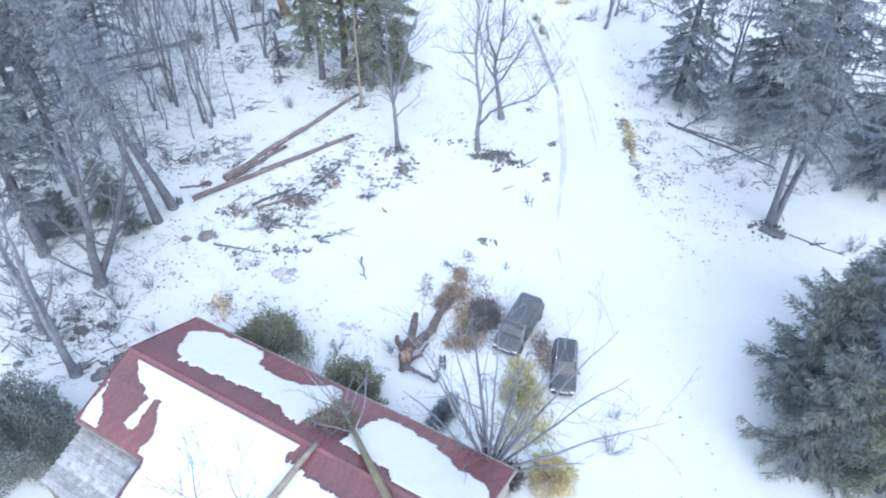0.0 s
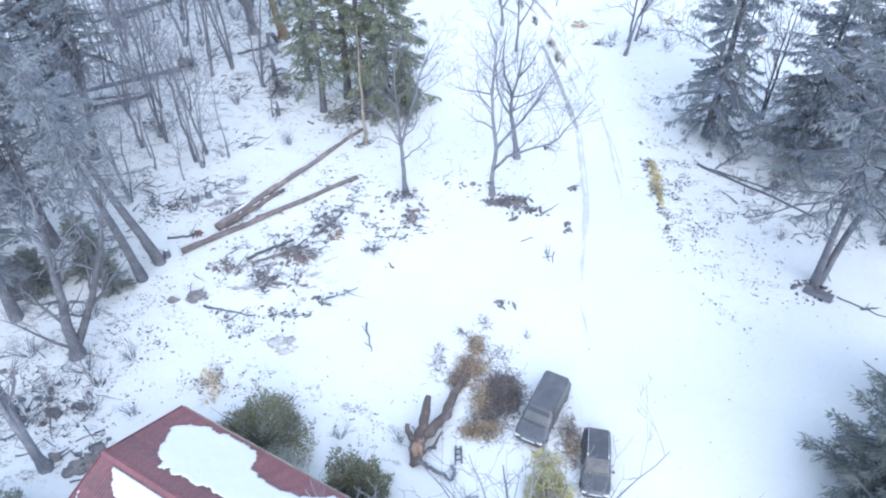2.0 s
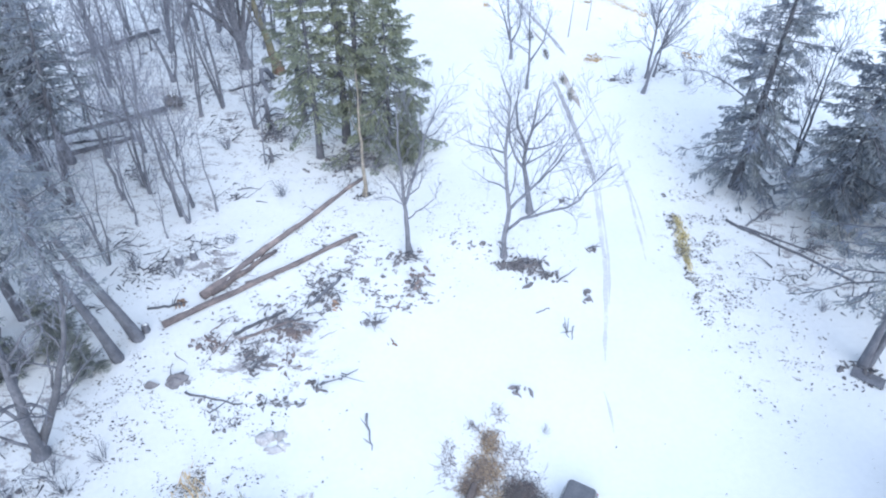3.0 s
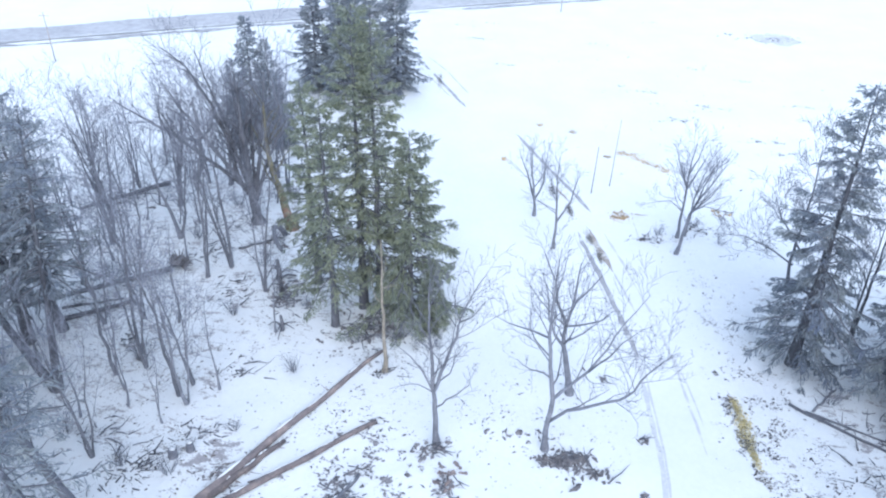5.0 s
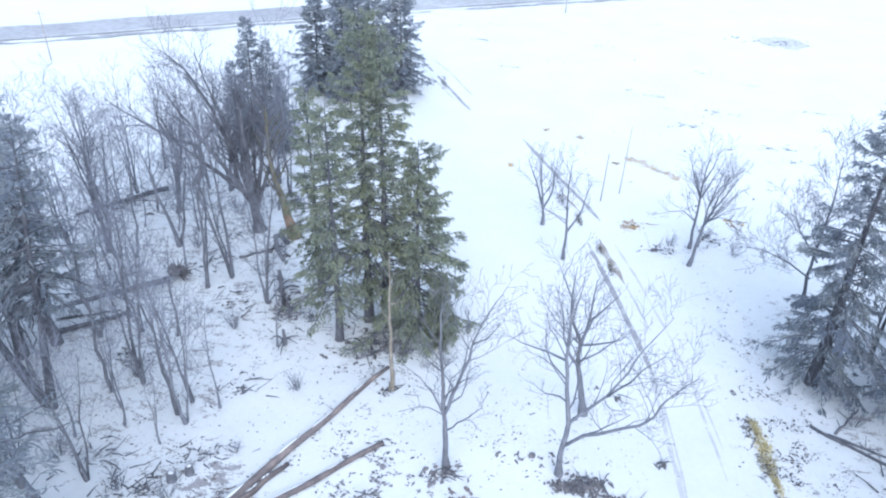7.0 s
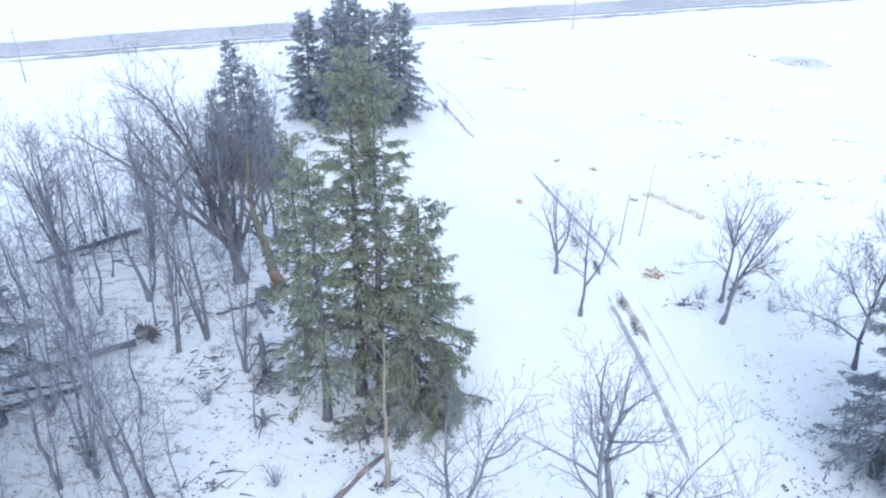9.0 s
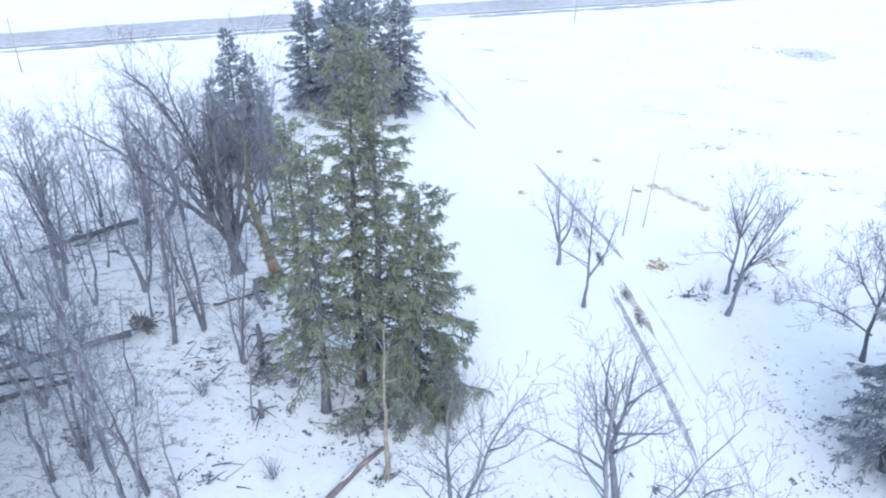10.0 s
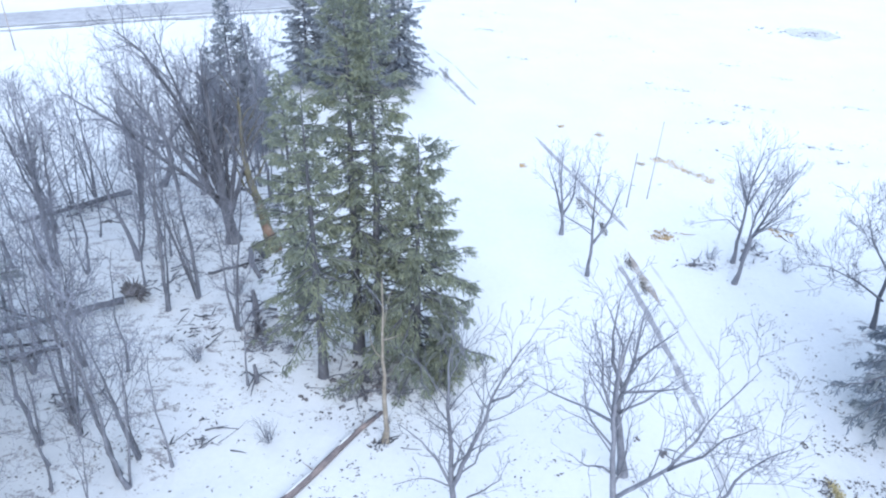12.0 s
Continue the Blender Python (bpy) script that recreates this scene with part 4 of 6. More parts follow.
# dead standing snag and the torn tree
tree_at(-9.9, 73.7, [(1.0, [(0, 0), (0, 4.9), (-0.05, 9.6), (0, 13.6)]), (0.3, [(0.05, 9.3), (0.6, 9.2), (1.4, 9.3)])], 0.22, 71, "pale dead standing trunk with few branches", density=0.35, most=1, mat=BIRCH, name="dead_tree")
g = Geo()
g.tube([(0.25, 0, -0.2), (0.1, -0.05, 0.8), (-0.25, -0.1, 1.9), (-0.55, -0.1, 2.9)], [0.82, 0.72, 0.6, 0.3], 10)
o = part("torn_trunk_foot", g, WOOD_RAW, smooth=True)
o.matrix_basis = at(-23.2, 98.6)
tagged(o, "torn orange wood at the foot of the mossy tree", "stump")
g = Geo()
g.tube([(0, 0, 0.1), (-0.5, -0.6, 1.5), (-0.9, -1.6, 1.9), (-0.6, -3.0, 1.2), (0.4, -4.2, 0.2)], [0.35, 0.33, 0.3, 0.28, 0.2], 7)
o = part("fallen_bent_log", g, BARK, smooth=True)
o.matrix_basis = at(-23.6, 97.0)
tagged(o, "bent broken trunk arching down to the snow", "fallen trunk")
for x, y, s in ((-21.9, 85.7, 1.0), (-22.6, 88.0, 1.3), (-20.6, 79.5, 0.9)):
    rng = random.Random(int(x * 7))
    o = empty("broken_stump", "dark broken stump with snapped branches in snow", "stump")
    g = Geo()
    g.tube([(0, 0, -0.2), (0.1, 0, 1.0), (0.0, 0.1, 2.0)], [0.28, 0.22, 0.14], 7)
    part("trunk", g, BARK_DARK, o, smooth=True)
    for k in range(6):
        a = rng.uniform(0, 6.28)
        z = rng.uniform(0.1, 1.2)
        g = Geo()
        g.tube([(0, 0, z), (math.cos(a) * 0.8, math.sin(a) * 0.8, z + rng.uniform(-0.2, 0.5)), (math.cos(a) * 1.8, math.sin(a) * 1.8, max(0.05, z - 0.3))], [0.1, 0.07, 0.03], 5)
        part("snapped_branch", g, BARK_DARK, o)
    o.matrix_basis = at(x, y, 0, s)
tree_at(33.5, 87.5, [(1.0, [(0, 0), (-0.2, 3), (0.2, 7), (0.5, 12), (0.4, 16)]), (0.6, [(-0.1, 3), (-3.0, 5.0), (-6.0, 6.5), (-8.5, 6.8)]), (0.6, [(0.1, 5), (-2.5, 8.5), (-4.2, 12)]), (0.5, [(0.2, 7), (2.0, 10.5), (3.0, 14)])], 0.2, 72, "leafless tree with long side limbs beside the spruces", density=1.5)
for x, y, h, s in ((-28.5, 34.1, 15, 73), (-33.0, 38.6, 14, 74)):
    t = bare_tree(upright(random.Random(s), h, 2, 0.05), 0.36, s, "leafless tree with twin dark trunks near the house", density=0.7, most=2)
    t.matrix_basis = at(x, y)
for x, y, s in ((36.2, 78.8, 79), (33.0, 80.5, 80)):
    t = bare_tree(upright(random.Random(s), 15, 2, 0.06), 0.18, s, "slim leafless tree behind the verge spruces", density=1.1, mat=BARK_DARK)
    t.matrix_basis = at(x, y)
for x, y, h, s in ((36.5, 72, 4, 75), (39, 69.5, 5, 76), (34.5, 71.5, 4, 78)):
    t = bare_tree(upright(random.Random(s), h), 0.08, s, "small leafless sapling among the conifers", density=1.0, name="bare_sapling", most=2)
    t.matrix_basis = at(x, y)

bush = twig_bush(2.0, 81, "low leafless bush poking through the snow")
BUSHES = [(-18.3, 73.5, 1.0), (-34, 44, 1.3), (-31, 40, 1.2), (-27.5, 41, 1.0), (-36, 40, 1.4), (-33, 36, 1.2), (-29.0, 42.5, 1.3), (-27.2, 38.6, 1.2), (-31.5, 37.6, 1.5), (-25.8, 43.6, 0.9), (-38, 44, 1.3), (-30.5, 48, 1.0), (-35, 52, 1.2), (-26, 62, 1.0), (-30, 63, 1.1), (-22, 66.5, 0.7), (-36, 66, 1.2), (-33, 75, 1.2), (-39, 81, 1.2), (-26, 82, 1.1), (-25, 91, 1.2), (-34, 96, 1.3), (-41, 88, 1.3), (-18.5, 83, 1.0), (-13, 77.8, 0.9), (-9, 78.2, 0.9), (-5, 77, 0.8), (-31, 104, 1.3), (-24, 106, 1.2), (30, 70, 0.9), (33, 66, 1.0), (40, 62, 1.1), (31, 58, 0.8), (27, 100, 1.0), (22, 98, 0.9), (29, 96, 0.9), (38, 48, 1.0), (36, 42, 0.9), (-24, 38.5, 0.8), (4.5, 24.5, 0.9), (11.5, 27.0, 1.0), (-8.5, 36.5, 0.7), (-4.2, 36.2, 0.7), (12.4, 30, 0.6), (5.6, 46, 0.4)]
spots(bush, [at(x, y, (i * 77) % 360, s) for i, (x, y, s) in enumerate(BUSHES)])

# ---- house with a red metal roof ----
HX, HY, HTURN = -21.63, 31.48, -29.5
LONG, HALF, EAVE, RIDGE = 26.8, 5.6, 3.75, 5.82
NEAR = 5.1
WING, WING_EAVE = 6.25, 9.0
NEAR_EAVE = RIDGE - (RIDGE - EAVE) * NEAR / HALF
HOUSE = pose(HX, HY, 0, 0, 0, HTURN)
house = empty("red_roofed_house", "long house with a red metal roof half covered in snow", "house")
house.matrix_basis = HOUSE


def slope_z(v):
    return RIDGE - (RIDGE - EAVE) * abs(v) / HALF


wall_lo = ground_z(-18, 30) - 0.6
for v, top_z in ((-NEAR + 0.5, NEAR_EAVE + 0.1), (HALF - 0.7, EAVE + 0.15)):
    g = Geo()
    g.box((0.4, v, wall_lo), (LONG - 0.4, v + 0.2, top_z))
    part("wall", g, WALL, house)
for u in (0.2, LONG - 0.4):
    g = Geo()
    a, d, w = HALF - 0.55, NEAR - 0.55, 0.2
    ring = [(-d, wall_lo), (a, wall_lo), (a, slope_z(a) - 0.12), (0, RIDGE - 0.12), (-d, slope_z(d) - 0.12)]
    g.loft([[(u, y, z) for y, z in ring], [(u + w, y, z) for y, z in ring]])
    part("wall", g, WALL, house)

roof_deck = Geo()
roof_deck.loft([[(u, -NEAR, NEAR_EAVE - 0.14), (u, 0, RIDGE - 0.14), (u, HALF, EAVE - 0.14), (u, HALF, EAVE - 0.02), (u, 0, RIDGE - 0.02), (u, -NEAR, NEAR_EAVE - 0.02)] for u in (0.0, LONG)])
roof = part("roof", roof_deck, WALL, house)
# ribbed metal panels, one by one
PW = 0.92
n_rib = 4
ring_a = []
for k in range(n_rib):
    x0 = k * PW / n_rib
    ring_a += [(x0, 0.0), (x0 + PW / n_rib - 0.07, 0.0), (x0 + PW / n_rib - 0.055, 0.018), (x0 + PW / n_rib - 0.015, 0.018)]
ring_a.append((PW, 0.0))
panel_meshes = []
for reach, eave in ((HALF, EAVE), (NEAR, NEAR_EAVE)):
    g = Geo()
    top = [(x, 0.0, RIDGE + z) for x, z in ring_a] + [(PW, 0.0, RIDGE - 0.015), (0, 0.0, RIDGE - 0.015)]
    low = [(x, reach + 0.08, eave - 0.035 + z) for x, z in ring_a] + [(PW, reach + 0.08, eave - 0.05), (0, reach + 0.08, eave - 0.05)]
    g.loft([low, top])
    panel_meshes.append(g.mesh("panel", ROOF_RED))
for side in (0, 1):
    for k in range(int(LONG / PW)):
        p = new("panel", panel_meshes[side])
        p.parent = roof
        p.matrix_basis = pose(k * PW, 0, 0) if side == 0 else pose((k + 1) * PW, 0, 0, 0, 0, 180)
g = Geo()
g.loft([[(u, -0.22, RIDGE - 0.045), (u, 0, RIDGE + 0.075), (u, 0.22, RIDGE - 0.045), (u, 0.2, RIDGE - 0.07), (u, 0, RIDGE + 0.04), (u, -0.2, RIDGE - 0.07)] for u in (-0.05, LONG + 0.05)])
part("ridge_cap", g, ROOF_RED, roof)
for s, reach, eave, start in ((-1, NEAR, NEAR_EAVE, 0.0), (1, HALF, EAVE, 0.0), (-1, WING_EAVE, slope_z(WING_EAVE), WING)):
    if not start:
        g = Geo()
        g.loft([[(u, 0, RIDGE - 0.2), (u, 0, RIDGE + 0.06), (u, s * (reach + 0.1), eave + 0.02), (u, s * (reach + 0.1), eave - 0.24)] for u in (-0.09, -0.03)])
        part("rake_trim", g, ROOF_RED, house)
    stop = WING - 0.1 if s < 0 and not start else LONG
    g = Geo()
    pts = [(reach + 0.08) * s, (reach + 0.2) * s]
    g.loft([[(u, pts[0], eave - 0.2), (u, pts[0], eave - 0.07), (u, pts[0] + 0.02 * s, eave - 0.07), (u, pts[0] + 0.03 * s, eave - 0.17), (u, pts[1] - 0.03 * s, eave - 0.17), (u, pts[1] - 0.02 * s, eave - 0.06), (u, pts[1], eave - 0.06), (u, pts[1], eave - 0.2)] for u in (start, stop)])
    part("gutter", g, WALL, house)
# the wing: the near slope runs on down over it
g = Geo()
g.loft([[(u, -NEAR - 0.09, slope_z(NEAR + 0.09) - 0.14), (u, -NEAR - 0.09, slope_z(NEAR + 0.09) + 0.01), (u, -WING_EAVE, slope_z(WING_EAVE) + 0.01), (u, -WING_EAVE, slope_z(WING_EAVE) - 0.14)] for u in (WING, LONG)])
part("wing_roof", g, ROOF_RED, house)
g = Geo()
g.loft([[(u, -NEAR - 0.1, slope_z(NEAR + 0.1) - 0.24), (u, -NEAR - 0.1, slope_z(NEAR + 0.1) + 0.05), (u, -WING_EAVE - 0.1, slope_z(WING_EAVE + 0.1) + 0.05), (u, -WING_EAVE - 0.1, slope_z(WING_EAVE + 0.1) - 0.24)] for u in (WING - 0.08, WING - 0.01)])
part("rake_trim", g, BARK_DARK, house, "dark weathered rake board")
for lo, hi in (((WING + 0.3, -WING_EAVE + 0.5), (LONG - 0.4, -WING_EAVE + 0.7)), ((WING + 0.3, -WING_EAVE + 0.7), (WING + 0.5, -NEAR + 0.5)), ((LONG - 0.6, -WING_EAVE + 0.7), (LONG - 0.4, -NEAR + 0.3))):
    g = Geo()
    g.box((*lo, wall_lo), (*hi, slope_z(lo[1]) - 0.15))
    part("wall", g, WALL, house)
# lean-to roof of frosted grey shingles below the near eave
porch_roof = empty("porch_roof", "", "")
porch_roof.parent = house
for r in range(9):
    y0, y1 = -NEAR + 0.1 - r * 0.42, -NEAR - 0.36 - r * 0.42
    z1 = 3.12 - r * 0.15
    g = Geo()
    g.box((0.2, y1, z1 - 0.1), (WING - 0.15, y0, z1 + 0.02))
    part("shingle_course", g, SHINGLE, porch_roof)
for u in (0.5, 5.6):
    g = Geo()
    g.box((u, -NEAR - 3.7, wall_lo), (u + 0.15, -NEAR - 3.55, 1.75))
    part("porch_post", g, WALL, house)


def inside(poly, u, v):
    hit = False
    for (a, b), (c, d) in zip(poly, poly[1:] + poly[:1]):
        if (b > v) != (d > v) and u < (c - a) * (v - b) / (d - b) + a:
            hit = not hit
    return hit


FAR_PATCH = [(3.48, 1.10), (2.18, 1.90), (1.28, 3.60), (1.38, 4.40), (2.28, 4.80), (2.88, 5.30), (4.48, 5.40), (6.28, 5.55), (7.08, 5.30), (7.78, 4.00), (9.18, 3.80), (11.38, 4.10), (12.88, 5.40), (14.08, 5.10), (14.58, 3.60), (14.08, 2.00), (13.88, 0.80), (11.78, 1.40), (9.28, 1.60), (7.18, 1.40), (5.48, 1.20)]
FAR_PATCH_2 = [(17.00, 3.42), (17.70, 4.84), (19.40, 4.84), (21.50, 4.60), (23.30, 3.78), (26.30, 3.30), (26.30, 0.30), (21.50, 0.10), (20.50, 0.80), (18.40, 1.00), (16.80, 1.20)]
NEAR_BARE = [(-0.6, 0.3), (0.9, -0.2), (1.2, -0.52), (1.9, -1.2), (2.46, -1.65), (3.43, -2.04), (3.9, -2.15), (3.57, -2.84), (3.29, -3.78), (3.3, -4.13), (3.85, -4.19), (4.32, -3.87), (4.43, -3.25), (4.25, -2.6), (4.28, -2.05), (4.68, -1.98), (5.2, -2.65), (5.68, -3.58), (5.68, -4.32), (5.28, -4.75), (5.64, -5.33), (6.2, -5.6), (-0.6, -5.6)]
RAKE_SNOW = [(0.1, -2.1), (0.55, -3.1), (1.6, -4.2), (1.95, -4.9), (1.6, -5.2), (0.2, -5.2), (0.05, -3.3)]
NEAR_BARE_2 = [(14.70, -1.35), (15.40, 0.15), (26.80, 0.15), (26.80, -2.75), (21.20, -2.35), (18.30, -1.65)]


def roof_snow(name, test, v0, v1, label, seed):
    """A slab of snow on the roof, thick in the middle and thin at its ragged edge."""
    step = 0.085
    us, vs = np.arange(0.02, LONG - 0.02, step), np.arange(v0, v1 + step / 2, step)
    on = np.zeros((len(us), len(vs)))
    for i, u in enumerate(us):
        for j, v in enumerate(vs):
            k = Vector((u * 1.4, v * 1.4, seed))
            du, dv = noise.noise(k) * 0.28 + noise.noise(k * 4) * 0.1, noise.noise(k + Vector((9, 9, 9))) * 0.28 + noise.noise(k * 4 + Vector((5, 5, 5))) * 0.1
            fray = noise.noise(k * 11) * 0.09
            on[i, j] = test(u + du, v + dv + fray, v)
    soft = on.copy()
    for _ in range(3):
        pad = np.pad(soft, 1)
        soft = np.minimum(on, (pad[1:-1, 1:-1] * 2 + pad[:-2, 1:-1] + pad[2:, 1:-1] + pad[1:-1, :-2] + pad[1:-1, 2:]) / 6)
    g, ids = Geo(), {}
    for i in range(len(us) - 1):
        for j in range(len(vs) - 1):
            if on[i, j] and on[i + 1, j] and on[i, j + 1] and on[i + 1, j + 1]:
                quad = []
                for a, b in ((i, j), (i + 1, j), (i + 1, j + 1), (i, j + 1)):
                    if (a, b) not in ids:
                        ids[(a, b)] = len(g.v)
                        g.v.append(Vector((us[a], vs[b], slope_z(vs[b]) + 0.035 + 0.14 * max(0.0, soft[a, b] - 0.35) + 0.02 * noise.noise(Vector((us[a], vs[b], 3))))))
                    quad.append(ids[(a, b)])
                g.f.append(tuple(quad))
    ob = part(name, g, ROOF_SNOW, smooth=True)
    mod = ob.modifiers.new("thickness", "SOLIDIFY")
    mod.thickness, mod.offset = 0.05, -1
    ob.matrix_basis = HOUSE
    return tagged(ob, label, "snow patch")


roof_snow("snow_patch", lambda u, v, raw: inside(FAR_PATCH, u, v), 0.3, HALF, "thick melting snow patch on the red roof", 1)
roof_snow("snow_patch", lambda u, v, raw: inside(FAR_PATCH_2, u, v), 0.3, HALF, "snow patch on the red roof near the eave", 2)
roof_snow("snow_patch", lambda u, v, raw: raw < -0.34 and (raw > -NEAR or u > WING + 0.1) and (inside(RAKE_SNOW, u, v) or not inside(NEAR_BARE, u, v)) and not inside(NEAR_BARE_2, u, v), -WING_EAVE + 0.05, 0.0, "wide sheet of snow covering the roof slope", 3)
# broken trunk lying over the ridge
g = Geo()
g.tube([(16.05, 0.1, RIDGE + 0.25), (15.8, -1.3, 5.72), (15.6, -2.8, 5.22), (15.2, -4.8, 4.5), (14.8, -7.5, 3.55), (14.5, -9.4, 2.85), (14.2, -12.0, 1.4), (14.0, -14.0, 0.1)], [0.17, 0.19, 0.21, 0.23, 0.26, 0.28, 0.3, 0.32], 8)
o = part("leaning_dead_log", g, BIRCH, smooth=True)
o.matrix_basis = HOUSE
tagged(o, "pale dead trunk leaning against the roof ridge", "trunk")
rng = random.Random(545)
line = [Vector(p) for p in ((16.0, 3.1, slope_z(3.1) + 0.5), (17.2, 2.2, slope_z(2.2) + 0.4), (18.7, 1.1, slope_z(1.1) + 0.42), (20.3, 0.0, RIDGE + 0.42), (21.8, -0.9, slope_z(0.9) + 0.5), (24.5, -2.7, slope_z(2.7) + 0.6), (27.2, -4.5, slope_z(4.5) + 0.5), (29.0, -5.7, 2.4), (30.6, -6.8, -0.1))]
fallen = empty("fallen_tree", "mossy fallen tree lying across the red roof", "fallen tree")
g, wood, twigs = Geo(), Geo(), Geo()
g.tube(line, [0.08, 0.15, 0.2, 0.24, 0.27, 0.28, 0.33, 0.35, 0.4], 9)
for way in ((-2.4, 1.4, 1.3), (-3.2, 0.2, 1.6), (-1.4, 2.6, 1.0), (-2.8, -0.9, 1.2), (-0.6, 2.4, 1.8), (-3.4, 0.9, 0.7), (-1.9, 2.0, 0.6), (-2.2, 0.4, 2.0)):
    q = wander(rng, line[rng.choice((0, 0, 1))].copy(), Vector(way), rng.uniform(3.0, 4.6), 5, 0.2, 0.02)
    wood.tube(q, [0.06, 0.05, 0.042, 0.034, 0.026, 0.016], 5, cap=False)
    sprout(rng, wood, twigs, q, 0.05, 2, 3, 1.2, 0.016)
part("trunk", g, BARK_MOSS, fallen, smooth=True)
tagged(part("branchwork", wood, BARK, fallen), kind="stuff")
tagged(part("crown", twigs, TWIG, fallen, "fine bare grey twigs"), kind="stuff")
fallen.matrix_basis = HOUSE
shrub(2.3, 8.6, 54, "olive climbing shrub leaning on the roof", CEDAR, leaves=8000, leaf=0.12).matrix_basis = at(-6.9, 25.5, 0)

# old dark shed among the pines
shed = empty("shed", "small dark weathered shed among the pines", "shed")
shed.matrix_basis = at(-38.0, 51.5, 25)
for a, b in (((-1.6, -1.6), (1.6, -1.48)), ((-1.6, 1.48), (1.6, 1.6)), ((-1.6, -1.48), (-1.48, 1.48)), ((1.48, -1.48), (1.6, 1.48))):
    g = Geo()
    g.box((*a, -0.5), (*b, 2.2))
    part("wall", g, BARK_DARK, shed)
g = Geo()
g.box((-1.85, -1.85, 2.2), (1.85, 1.85, 2.34), pose(0, 0, 0, 4, 0, 0))
part("roof", g, BARK_DARK, shed)


# ---- vehicles ----
def rounded(x0, x1, y0, y1, z, r, n=3):
    ring = []
    for cx, cy, a0 in ((x1 - r, y1 - r, 0), (x0 + r, y1 - r, 90), (x0 + r, y0 + r, 180), (x1 - r, y0 + r, 270)):
        for k in range(n + 1):
            a = radians(a0 + 90 * k / n)
            ring.append(Vector((cx + r * math.cos(a), cy + r * math.sin(a), z)))
    return ring


def lathe(profile, segs=20):
    """A turned shape about the x axis from (x, radius) pairs."""
    g = Geo()
    rings = [[(x, r * math.cos(2 * math.pi * k / segs), r * math.sin(2 * math.pi * k / segs)) for k in range(segs)] for x, r in profile]
    g.loft(rings)
    return g


